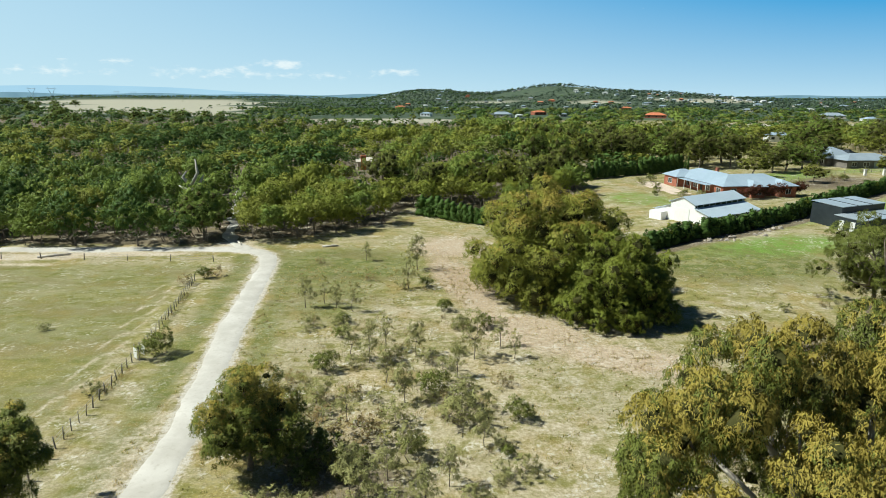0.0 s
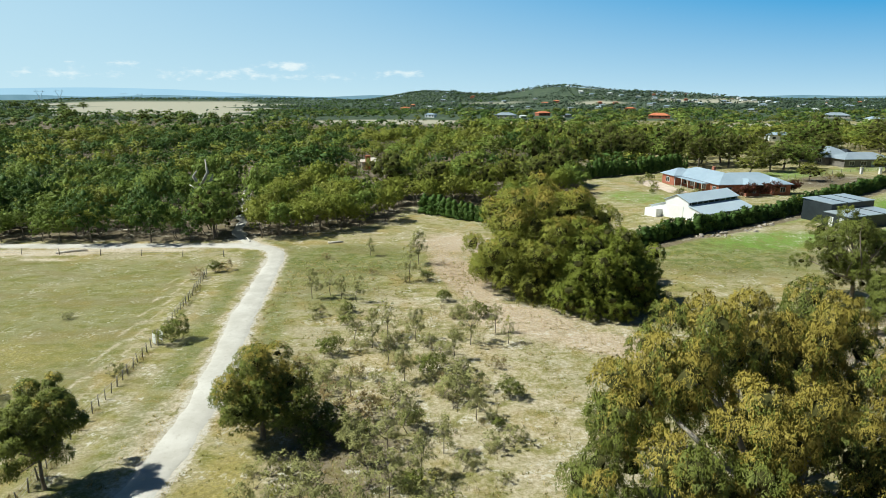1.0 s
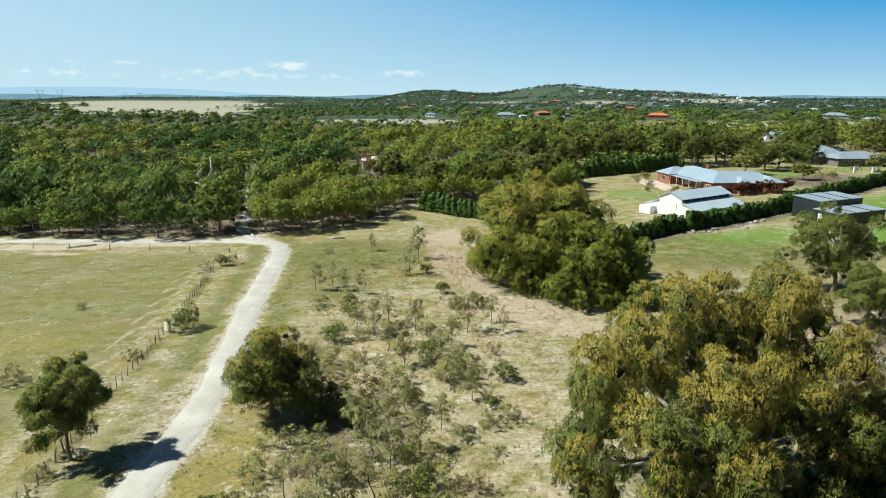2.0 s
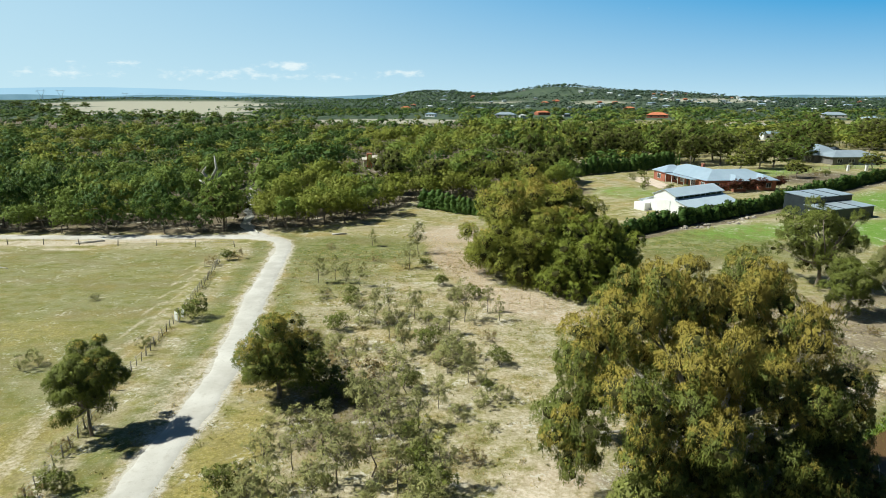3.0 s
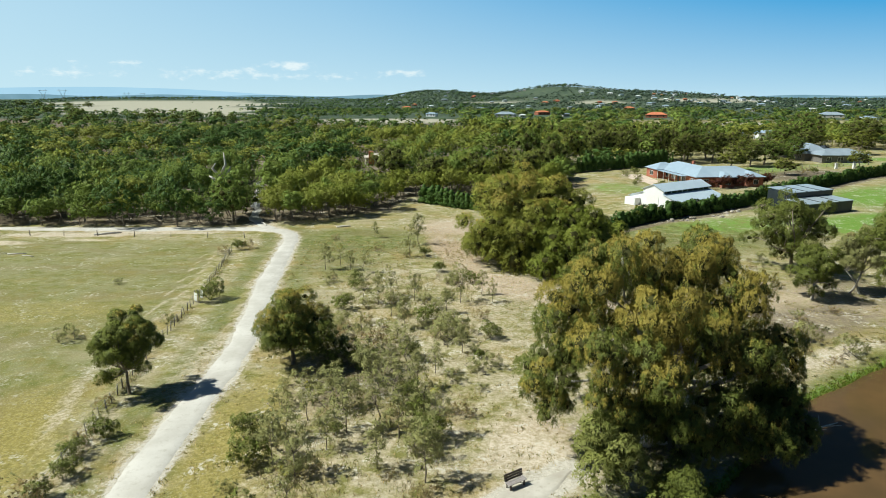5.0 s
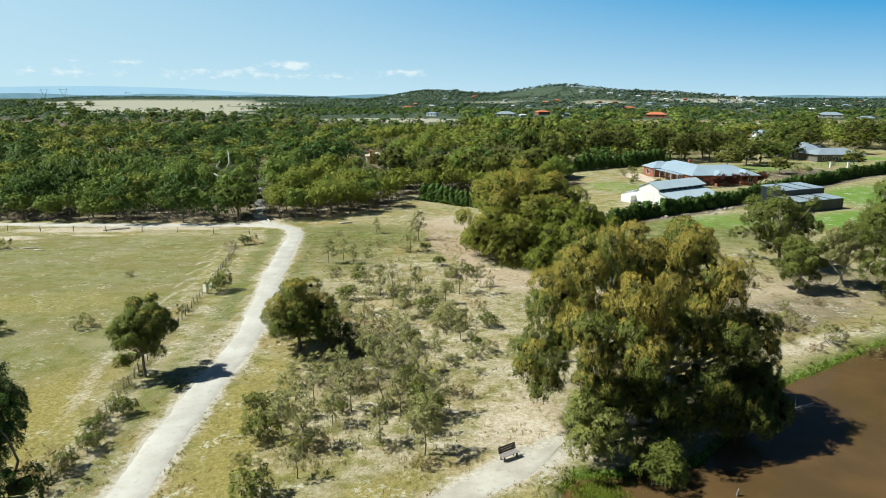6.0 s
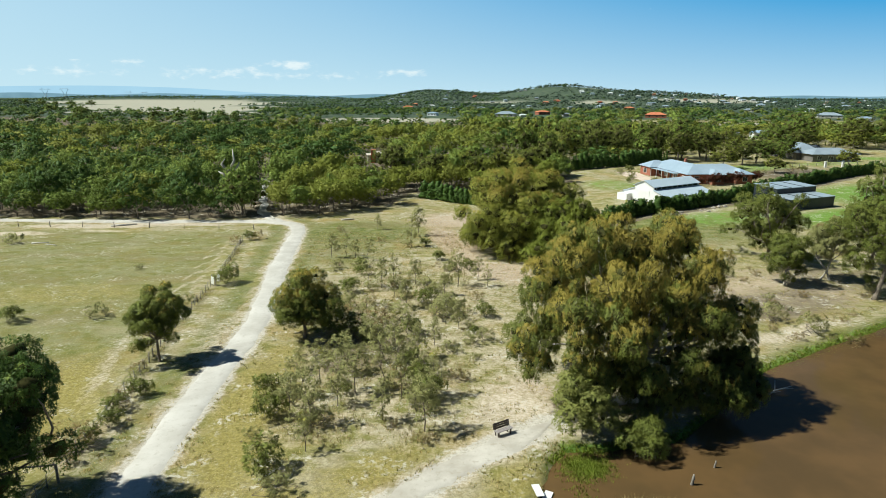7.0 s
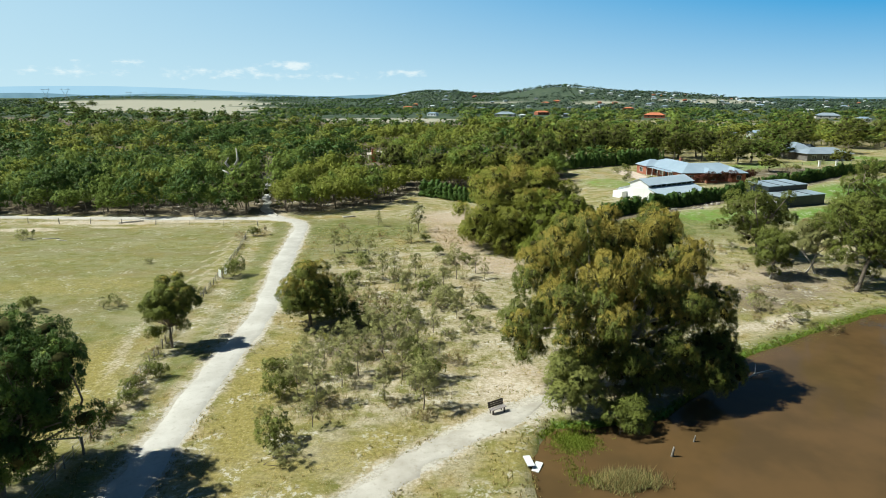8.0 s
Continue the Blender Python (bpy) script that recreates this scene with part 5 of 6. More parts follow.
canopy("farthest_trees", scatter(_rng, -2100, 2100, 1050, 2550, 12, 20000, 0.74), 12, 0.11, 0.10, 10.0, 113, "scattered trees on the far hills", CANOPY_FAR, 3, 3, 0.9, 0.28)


def dead_tree():
    rng = np.random.default_rng(120)
    root = thing("dead_tree", "bleached dead tree with bare forked limbs", "tree", pose(-57, 166, gz(-57, 166)) @ Matrix.Diagonal((1.25, 1.25, 1.2, 1)))
    t = Shape().tube([(0, 0, -0.3), (0.1, 0, 3), (-0.2, 0.1, 6.5)], [0.42, 0.34, 0.27], 8)
    part("trunk", t.mesh("trunk", DEADWOOD, True), root)
    for a, b, c in (((-0.2, 0.1, 6.5), (1.2, 0, 9), (0.9, 0.2, 11.5)), ((-0.2, 0.1, 6.4), (-1.6, 0.2, 8.2), (-0.8, 0, 9.3)), ((-0.1, 0.1, 5.8), (1.3, 0.4, 7.0), (2.2, 0.1, 8.6)), ((0, 0, 5.0), (-1.4, -0.3, 6.2), (-2.3, 0, 6.6))):
        part("limb", Shape().tube([a, b, c], [0.34, 0.27, 0.1], 6).mesh("limb", DEADWOOD, True), root)


dead_tree()


# ---- buildings ----
def hip(s, x0, y0, x1, y1, z, rise, over=0.6, thick=0.16):
    """A hipped roof over a rectangle, with eaves and a flat underside."""
    x0, y0, x1, y1 = x0 - over, y0 - over, x1 + over, y1 + over
    w, d = x1 - x0, y1 - y0
    h = min(w, d) / 2
    a, b = ((x0 + h, (y0 + y1) / 2, z + rise), (x1 - h, (y0 + y1) / 2, z + rise)) if w >= d else (((x0 + x1) / 2, y0 + h, z + rise), ((x0 + x1) / 2, y1 - h, z + rise))
    p = [(x0, y0, z), (x1, y0, z), (x1, y1, z), (x0, y1, z)]
    low = [(x, y, z - thick) for x, y, _ in p]
    if w >= d:
        s.face(p[0], p[1], b, a).face(p[1], p[2], b).face(p[2], p[3], a, b).face(p[3], p[0], a)
    else:
        s.face(p[0], p[1], a).face(p[1], p[2], b, a).face(p[2], p[3], b).face(p[3], p[0], a, b)
    for i in range(4):
        j = (i + 1) % 4
        s.face(low[i], low[j], p[j], p[i])
    s.face(low[3], low[2], low[1], low[0])
    return s


def window_part(root, m, w, h, name="window", material=None):
    """A framed pane; m puts its middle on the wall's face, looking along local -y."""
    f = Shape()
    t = 0.07
    f.box((-w / 2, -0.05, -h / 2), (w / 2, 0.05, -h / 2 + t)).box((-w / 2, -0.05, h / 2 - t), (w / 2, 0.05, h / 2))
    f.box((-w / 2, -0.05, -h / 2 + t), (-w / 2 + t, 0.05, h / 2 - t)).box((w / 2 - t, -0.05, -h / 2 + t), (w / 2, 0.05, h / 2 - t)).box((-t / 2, -0.04, -h / 2 + t), (t / 2, 0.04, h / 2 - t))
    fr = part(name, f.mesh("window_frame", TRIM_WHITE), root, at=m)
    part("pane", Shape().box((-w / 2 + t, -0.015, -h / 2 + t), (w / 2 - t, 0.015, h / 2 - t)).mesh("pane", material or GLASS), fr)


def brick_house():
    root = thing("house", "red brick house with pale blue-grey hipped metal roof", "house", pose(71.2, 185, 1.5, 0, 0, 8) @ Matrix.Diagonal((0.81, 1.0, 0.95, 1)))
    walls = Shape().box((0, 0, -0.3), (12, 26, 3.0)).box((12, 0.8, -0.3), (25, 12.5, 3.0)).box((18.5, -1.6, -0.3), (24, 0.8, 3.0)).box((8.5, -1.8, -0.3), (13, 0, 3.0)).box((-3, 19, -0.3), (0, 26, 3.0))
    part("wall", walls.mesh("wall", BRICK), root)
    r = hip(hip(hip(hip(Shape(), 0, 0, 12, 26, 3.1, 2.5), 2, 0.8, 25, 12.5, 3.12, 2.35), 18.5, -1.6, 24, 6, 3.14, 1.35), -3, 19, 6, 26, 3.16, 1.9)
    r = hip(r, 8.5, -1.8, 13, 5, 3.18, 1.25)
    part("roof", r.mesh("roof", ROOF_BLUE), root)
    part("verandah_roof", Shape().box((-3.0, 4, 2.75), (-0.6, 19, 2.87)).mesh("verandah_roof", ROOF_BLUE), root)
    for y in (4.3, 8, 11.5, 15, 18.7):
        part("post", Shape().box((-2.9, y - 0.07, -0.1), (-2.76, y + 0.07, 2.75)).mesh("post", TRIM_WHITE), root)
    for y, w in ((2, 1.8), (7, 2.2), (13, 2.4), (17, 1.6)):
        window_part(root, pose(-0.06, y, 1.6, 0, 0, -90), w, 1.5)
    window_part(root, pose(-3.06, 22.5, 1.6, 0, 0, -90), 2.2, 1.5)
    window_part(root, pose(3.6, -0.06, 1.6), 2.0, 1.5)
    window_part(root, pose(10.7, -1.86, 1.6), 1.8, 1.5)
    window_part(root, pose(15, 0.74, 1.6), 2.0, 1.4)
    window_part(root, pose(21.2, -1.66, 1.6), 1.8, 1.4)
    part("door", Shape().box((-0.08, 9.6, 0), (0.0, 10.6, 2.1)).mesh("door", DARK_METAL), root)
    part("chimney", Shape().box((7.4, 13, 4.2), (8.2, 13.9, 6.4)).mesh("chimney", BRICK), root)
    tagged(new("paving", Shape().box((58, 196, 1.35), (65, 214, 1.55)).box((60, 190, 1.35), (65.5, 196, 1.56)).mesh("paving", PAVING)), "pale paved forecourt beside the brick house", "paving", kind="structure")


brick_house()


def barn():
    """A barn with a raised middle, lit by a band of panes over the side roofs."""
    m = pose(48.8, 154.2, 1.1, 0, 0, 33) @ Matrix.Diagonal((0.94, 0.9, 0.93, 1))
    root = thing("barn", "white barn with raised middle and pale blue roof", "barn", m)
    L = 18.5
    body = Shape().box((0, -3.2, -0.4), (L, 3.2, 4.6)).box((0, -7.4, -0.4), (L, -3.2, 2.5)).box((0, 3.2, -0.4), (L, 7.4, 2.5))
    body.face((0, -3.2, 4.6), (0, 3.2, 4.6), (0, 0, 5.9)).face((L, 3.2, 4.6), (L, -3.2, 4.6), (L, 0, 5.9))
    for s in (-1, 1):
        for x in (0, L):
            body.face((x, s * 3.2, 2.5), (x, s * 7.4, 2.5), (x, s * 3.2, 3.7))
    part("wall", body.mesh("wall", WHITE_WALL), root)
    roof = Shape()
    for s in (-1, 1):
        for a, b, za, zb in ((0.0, 3.55, 6.0, 4.53), (3.22, 7.85, 3.82, 2.42)):
            x0, x1 = -0.3, L + 0.3
            p = [(x0, s * a, za), (x1, s * a, za), (x1, s * b, zb), (x0, s * b, zb)]
            q = [(x, y, z - 0.1) for x, y, z in p]
            roof.face(*p).face(*q[::-1])
            for i in range(4):
                j = (i + 1) % 4
                roof.face(p[i], q[i], q[j], p[j])
    part("roof", roof.mesh("roof", ROOF_PALE), root, "pale blue ribbed metal roof")
    for s in (-1, 1):
        part("clerestory", Shape().box((0.4, s * 3.24 - 0.03, 3.85), (L - 0.4, s * 3.24 + 0.03, 4.45)).mesh("clerestory", GLASS), root, "dark band of panes")
    for k in range(9):
        x = 0.8 + k * (L - 1.6) / 8
        for s in (-1, 1):
            part("mullion", Shape().box((x - 0.05, s * 3.3 - 0.04, 3.85), (x + 0.05, s * 3.3 + 0.04, 4.45)).mesh("mullion", WHITE_WALL), root)
    part("door", Shape().box((-0.08, -1.9, 0), (-0.01, 1.9, 3.4)).mesh("door", TRIM_WHITE), root, "white sliding barn door")
    for y in (-5.3, 5.3):
        part("door", Shape().box((-0.08, y - 1.2, 0), (-0.01, y + 1.2, 2.2)).mesh("door", TRIM_WHITE), root)
    part("annex", Shape().box((-2.0, 4.0, -0.4), (-0.02, 7.4, 2.1)).mesh("annex", WHITE_WALL), root, "low white lean-to at the gable")


barn()


def dark_shed():
    root = thing("shed", "dark blue-grey metal farm shed with two stepped roofs", "shed", pose(78.2, 142.4, 1.5, 0, 0, 24) @ Matrix.Diagonal((0.70, 0.9, 0.92, 1)))
    part("wall", Shape().box((0, 0, -0.5), (21.5, 6.0, 2.75)).box((3.2, 6.02, -0.5), (22.5, 13, 4.5)).mesh("wall", DARK_METAL), root)
    for x0, x1, y0, y1, z0, z1 in ((-0.3, 21.8, -0.3, 5.98, 2.8, 3.15), (2.9, 22.8, 5.8, 13.3, 4.55, 5.0)):
        n = 3
        for k in range(n):
            a, b = x0 + (x1 - x0) * k / n + 0.22, x0 + (x1 - x0) * (k + 1) / n - 0.22
            s = Shape()
            p = [(a, y0, z0), (b, y0, z0), (b, y1, z1), (a, y1, z1)]
            q = [(x, y, z - 0.12) for x, y, z in p]
            s.face(*p).face(*q[::-1])
            for i in range(4):
                s.face(p[i], q[i], q[(i + 1) % 4], p[(i + 1) % 4])
            part("roof_panel", s.mesh("roof_panel", ROOF_SLATE), root, "blue-grey metal roof sheet")
            if k:
                seam = [(x, y, z + 0.06) for y, z in ((y0, z0), (y1, z1)) for x in (a - 0.5, a + 0.06)]
                low = [(x, y, z - 0.1) for x, y, z in seam]
                w = Shape().face(seam[0], seam[1], seam[3], seam[2]).face(seam[0], low[0], low[1], seam[1]).face(seam[2], seam[3], low[3], low[2])
                part("seam", w.face(seam[0], seam[2], low[2], low[0]).face(seam[1], low[1], low[3], seam[3]).mesh("seam", DARK_METAL), root, "dark gutter between roof sheets")
    for y in (1.2, 3.6):
        part("door", Shape().box((-0.08, y, 0), (-0.01, y + 1.0, 2.2)).mesh("door", TRIM_WHITE), root, "narrow white door")


dark_shed()


def grey_house():
    root = thing("house", "single-storey rendered house with grey hipped roof and solar panels", "house", pose(144.8, 252, 1.5, 0, 0, 4) @ Matrix.Diagonal((0.93, 1.0, 1.0, 1)))
    part("wall", Shape().box((0, 8, -0.3), (15, 26, 3.0)).box((2, 0, -0.3), (22, 8.0, 2.9)).mesh("wall", GREY_WALL), root)
    r = hip(hip(Shape(), 0, 8, 15, 26, 3.05, 3.4, 0.8), 2, 0, 22, 10, 3.0, 2.2, 0.8)
    part("roof", r.mesh("roof", ROOF_GREY), root)
    part("solar_panel", Shape().box((-3.0, -1.8, 0), (3.0, 1.8, 0.08)).mesh("solar_panel", SOLAR), root, "dark solar panels", pose(9.0, 7.0, 4.9, -8, 24, 0))
    for x, w in ((5, 2.0), (10, 2.4)):
        window_part(root, pose(x, -0.06, 1.5), w, 1.5)
    for x in (13.2, 17.4):
        part("garage_door", Shape().box((x, -0.08, 0), (x + 3.4, -0.01, 2.3)).mesh("garage_door", ROOF_GREY), root, "grey garage door")
    for y in (11, 16, 21):
        window_part(root, pose(-0.06, y, 1.5, 0, 0, -90), 2.0, 1.5)


grey_house()


def far_house(w, roof, wall, deep):
    root = new("far_house")
    d, h = w * deep, 3.4
    part("wall", Shape().box((-w / 2, -d / 2, -0.6), (w / 2, d / 2, h)).mesh("wall", wall), root)
    part("roof", hip(Shape(), -w / 2, -d / 2, w / 2, d / 2, h + 0.05, w * 0.12, 0.5).mesh("roof", roof), root)
    for x in (-0.3, 0.05, 0.33):
        part("window", Shape().box((x * w - 0.9, -d / 2 - 0.06, 0.9), (x * w + 0.9, -d / 2 - 0.005, 2.3)).mesh("window", GLASS), root)
    return root


_kinds = {"w": (TRIM_WHITE, WHITE_WALL, "white far house among trees"), "g": (ROOF_GREY, CREAM, "far house with grey roof among trees"), "o": (ROOF_TILE, BRICK, "far brick house with orange tiled roof")}
for _i, (_x, _y, _w, _k) in enumerate(FAR_HOUSES):
    _roof, _wall, _words = _kinds[_k]
    _h = far_house(_w * (0.8 if _y < 1050 else 0.66), _roof if _k != "w" or _i % 2 else ROOF_BLUE, _wall, 0.55)
    _h.matrix_basis = pose(_x, _y, gz(_x, _y) + 0.4, 0, 0, (_i * 37) % 50 - 25)
    tagged(_h, _words, "house", "far houses")


def chimney_house():
    x, y = -29.0, 264
    root = thing("house", "pale rendered house with tall red chimney in the wood", "house", pose(x, y, gz(x, y), 0, 0, 10))
    part("wall", Shape().box((-4, 0, -0.3), (5, 8, 3.2)).mesh("wall", CREAM), root)
    part("roof", hip(Shape(), -4, 0, 5, 8, 3.25, 1.2).mesh("roof", CREAM), root)
    part("chimney", Shape().box((-2.8, -0.9, 0), (-0.8, 0.5, 5.6), taper=0.05).mesh("chimney", ROOF_TILE), root, "red chimney stack")
    for k in (1, 5):
        window_part(root, pose(k, -0.06, 1.7), 1.8, 1.4)


chimney_house()


def pylon(x, y, h, turn):
    """A steel tower: two legs that part upwards, a long crossarm and two peaks."""
    root = thing("pylon", "pale steel power pylon with splayed legs on the horizon", "pylon", pose(x, y, gz(x, y), 0, 0, turn), "power line")
    for a in (-1, 1):
        leg = Shape()
        for b in (-1, 1):
            leg.tube([(a * h * 0.06, b * h * 0.05, -3), (a * h * 0.10, b * h * 0.03, h * 0.45), (a * h * 0.30, 0, h * 0.84)], [0.8, 0.65, 0.55], 5)
        for k in range(5):
            z0, z1 = h * k * 0.11, h * (k + 1) * 0.11
            leg.tube([(a * h * (0.06 + 0.01 * k), -h * 0.045, z0), (a * h * (0.07 + 0.01 * k), h * 0.04, z1)], [0.35, 0.35], 4)
        part("leg", leg.mesh("leg", STEEL), root)
        part("peak", Shape().tube([(a * h * 0.24, 0, h * 0.84), (a * h * 0.27, 0, h), (a * h * 0.32, 0, h * 0.84)], [0.5, 0.4, 0.5], 4).mesh("peak", STEEL), root)
    part("crossarm", Shape().tube([(-h * 0.46, 0, h * 0.82), (-h * 0.2, 0, h * 0.86), (h * 0.2, 0, h * 0.86), (h * 0.46, 0, h * 0.82)], [0.4, 0.9, 0.9, 0.4], 5).mesh("crossarm", STEEL), root)


for _x, _y, _h, _turn in ((-2200, 3420, 58, 12), (-2105, 3440, 60, 8), (-1990, 3900, 44, 15), (-1900, 3920, 42, 15)):
    pylon(_x, _y, _h, _turn)


# ---- fences and small things ----
def along(line, gap):
    out = []
    for (ax, ay), (bx, by) in zip(line, line[1:]):
        n = max(int(round(math.hypot(bx - ax, by - ay) / gap)), 1)
        out += [(ax + (bx - ax) * k / n, ay + (by - ay) * k / n) for k in range(n)]
    return out + [line[-1]]


def wire_fence(line, gap, high, thick, seed, label, wires=(0.35, 0.7, 1.05)):
    rng = np.random.default_rng(seed)
    root = thing("fence", label, "fence")
    data = [Shape().tube([(0, 0, -0.3), (0.01, 0, high * 0.5), (0, 0.01, high)], [thick * k, thick * k * 0.95, thick * k * 0.85], 7).mesh("post", POST_WOOD, True) for k in (0.8, 1.0, 1.25)]
    pts = along(line, gap)
    for x, y in pts:
        part("post", data[int(rng.integers(3))], root, at=pose(x, y, gz(x, y), rng.normal() * 4, rng.normal() * 4, rng.uniform(0, 360)))
    for h in wires:
        part("wire", Shape().tube([(x, y, gz(x, y) + h * high / 1.2) for x, y in pts], [0.012] * len(pts), 4).mesh("wire", WIRE), root)
    return root


wire_fence(FENCE_LINE, 1.35, 1.1, 0.05, 131, "old timber post and wire fence along the track")
wire_fence([(-40, 130.5), (-70, 131.5), (-105, 132.5), (-150, 134)], 7.5, 1.2, 0.075, 132, "sparse post and wire fence along the far track")
wire_fence([(89, 205), (112, 222), (132, 235), (160, 245)], 4.5, 1.2, 0.08, 133, "paddock fence near the grey house")


def rail_gate():
    root = thing("gate_rail", "weathered timber post with a crossrail at the fence corner", "gate", pose(-26.4, 42.6, 0, 0, 0, 188))
    part("post", Shape().tube([(0, 0, -0.3), (0, 0, 1.45)], [0.1, 0.09], 8).mesh("post", POST_WOOD), root)
    part("post", Shape().tube([(2.6, 0, -0.3), (2.6, 0, 1.4)], [0.1, 0.09], 8).mesh("post", POST_WOOD), root)
    part("rail", Shape().tube([(-0.1, 0, 1.42), (2.7, 0, 1.38)], [0.07, 0.065], 8).mesh("rail", POST_WOOD), root)


rail_gate()


def fence_sign():
    root = thing("notice_board", "white boards fixed to the old fence", "sign", pose(-32.6, 88.3, gz(-32.6, 88.3), 0, 0, -38))
    part("board", Shape().box((-0.55, -0.05, 0.15), (0.15, -0.01, 1.25)).mesh("board", WHITE_BOARD), root, at=pose(0, 0, 0, 0, 4, 0))
    part("board", Shape().box((0.2, 0.1, 0.7), (0.75, 0.14, 1.75)).mesh("board", WHITE_BOARD), root, at=pose(0, 0.2, 0, 0, 8, 10))
    for x in (-0.4, 0.5):
        part("post", Shape().box((x - 0.04, 0.0, -0.2), (x + 0.04, 0.08, 1.6)).mesh("post", POST_WOOD), root)


fence_sign()


def park_bench():
    root = thing("bench", "dark timber bench with backrest on pale dirt", "bench", pose(5.35, 49.4, gz(5.35, 49.4) + 0.02, 0, 0, 33))
    for k in range(3):
        part("seat_slat", Shape().box((-0.8, -0.28 + k * 0.16, 0.44), (0.8, -0.14 + k * 0.16, 0.49)).mesh("seat_slat", BENCH_SEAT), root, "worn grey timber slat")
    for k in range(3):
        part("back_slat", Shape().box((-0.8, -0.02, -0.07), (0.8, 0.03, 0.07)).mesh("back_slat", BENCH_WOOD), root, at=pose(0, 0.24 + 0.045 * k, 0.58 + k * 0.17, -12))
    for x in (-0.6, 0.6):
        part("leg", Shape().box((x - 0.05, -0.26, -0.1), (x + 0.05, -0.16, 0.44)).mesh("leg", BENCH_WOOD), root)
        part("leg", Shape().tube([(x, 0.2, -0.1), (x, 0.22, 0.45), (x, 0.37, 1.0)], [0.055, 0.055, 0.045], 6).mesh("leg", BENCH_WOOD), root)
        part("arm_support", Shape().box((x - 0.04, -0.26, 0.38), (x + 0.04, 0.24, 0.44)).mesh("arm_support", BENCH_WOOD), root)


park_bench()
for _x, _y, _r in ((7.15, 42.25, 12), (7.75, 41.95, -24)):
    _b = new("board", Shape().box((-0.28, -0.62, 0), (0.28, 0.62, 0.05)).mesh("board", WHITE_BOARD))
    _b.matrix_basis = pose(_x, _y, max(gz(_x, _y), WATER_Z) + 0.06, 3, 2, _r)
    tagged(_b, "white board lying on the grassy pond bank", "board", "boards on the bank")
for _x, _y, _h, _r in ((18.3, 43.6, 0.85, 0.11), (20.8, 45.7, 0.6, 0.075)):
    _s = Shape().tube([(0, 0, -1.0), (0.02, 0, 0.2), (0.05, 0.02, _h * 0.7), (0.02, 0.0, _h)], [_r * 1.1, _r, _r * 0.9, _r * 0.55], 8)
    _p = new("stump", _s.mesh("stump", POST_WOOD, True))
    _p.matrix_basis = pose(_x, _y, WATER_Z, 3, 4, 0)
    tagged(_p, "grey dead stump standing in the pond", "stump", "stumps in the pond")


def log(x, y, length, r, turn, label):
    s = Shape().tube([(-length / 2, 0, r * 0.8), (0, 0.06, r), (length / 2, -0.05, r * 0.8)], [r, r * 0.95, r * 0.6], 8)
    ob = new("log", s.mesh("log", DEADWOOD, True))
    ob.matrix_basis = pose(x, y, gz(x, y) - 0.03, 0, 0, turn)
    tagged(ob, label, "log", "fallen logs")


log(-75, 115, 3.0, 0.13, 10, "grey fallen log in the paddock")
log(-72, 113.5, 2.4, 0.11, -15, "grey fallen log in the paddock")
log(-22, 141.5, 3.0, 0.22, 20, "bleached fallen log at the wood's edge")
log(-69, 133.5, 5, 0.22, 28, "bleached fallen log beside the far track")
log(-40, 144, 4, 0.2, -60, "bleached fallen log at the wood's edge")


def fallen_branch():
    root = thing("fallen_branch", "bare bleached branch lying in the pond", "branch", pose(31.5, 57.6, WATER_Z, 0, 0, 20), "fallen branches")
    part("stem", Shape().tube([(-1.6, 0, -0.3), (0, 0.1, 0.25), (1.8, -0.1, 0.5)], [0.09, 0.07, 0.03], 6).mesh("stem", DEADWOOD, True), root)
    for a, b in (((0, 0.1, 0.25), (0.8, 0.9, 0.8)), ((0.7, 0.0, 0.32), (1.3, -0.8, 0.7)), ((-0.6, 0.05, 0.1), (-0.2, -0.7, 0.6))):
        part("twig", Shape().tube([a, b], [0.04, 0.015], 5).mesh("twig", DEADWOOD, True), root)


fallen_branch()


def rubble():
    rng = np.random.default_rng(140)
    kinds = []
    for k in range(4):
        v = ICO_V * (1 + 0.22 * rng.normal(size=(len(ICO_V), 1))) * [1, 0.8, 0.6]
        kinds.append(mesh_of("rock", v, None, ICO_F, [STONE]))
    for i in range(28):
        f = rng.random()
        x = 46 + 22 * f + rng.normal() * 0.5
        y = float(np.interp(x, [p[0] for p in HEDGE_LINE], [p[1] for p in HEDGE_LINE])) - 3.6 + rng.normal() * 1.0
        s = rng.uniform(0.2, 0.55)
        ob = new("rock", kinds[i % 4])
        ob.matrix_basis = pose(x, y, gz(x, y) + s * 0.25, rng.uniform(0, 30), rng.uniform(0, 30), rng.uniform(0, 360)) @ Matrix.Diagonal((s, s, s, 1))
        tagged(ob, "pale rough rock in a heap below the hedge", "rock", "rock heap")


rubble()


def cypress_row(places, high, seed):
    rng = np.random.default_rng(seed)
    n = 6
    z = np.linspace(0.12, 0.86, n) * high
    s = high * 0.10 * (1.15 - 0.9 * (z / high) ** 1.5)
    c = np.stack([z * 0, z * 0, z, s, s, np.full(n, high * 0.15)], 1)
    first = gum_tree(rng, c, high * 0.3, 0.07, 400, 0.4, 0.2, -0.9, 0.08, [LEAF_DARK, LEAF_DARK], 0.3, per=8, low=-0.9, core=0.85, limbs=1, name="cypress", inner=False)
    for i, (x, y) in enumerate(places):
        m = pose(x, y, gz(x, y), 0, 0, i * 50)
        if i:
            ob = copy_thing(first, m)
        else:
            ob = tagged(first, "narrow dark green pencil cypress", "cypress", "cypress row")
            ob.matrix_basis = m
        k = rng.uniform(0.8, 1.15)
        ob.scale = (k, k, k)


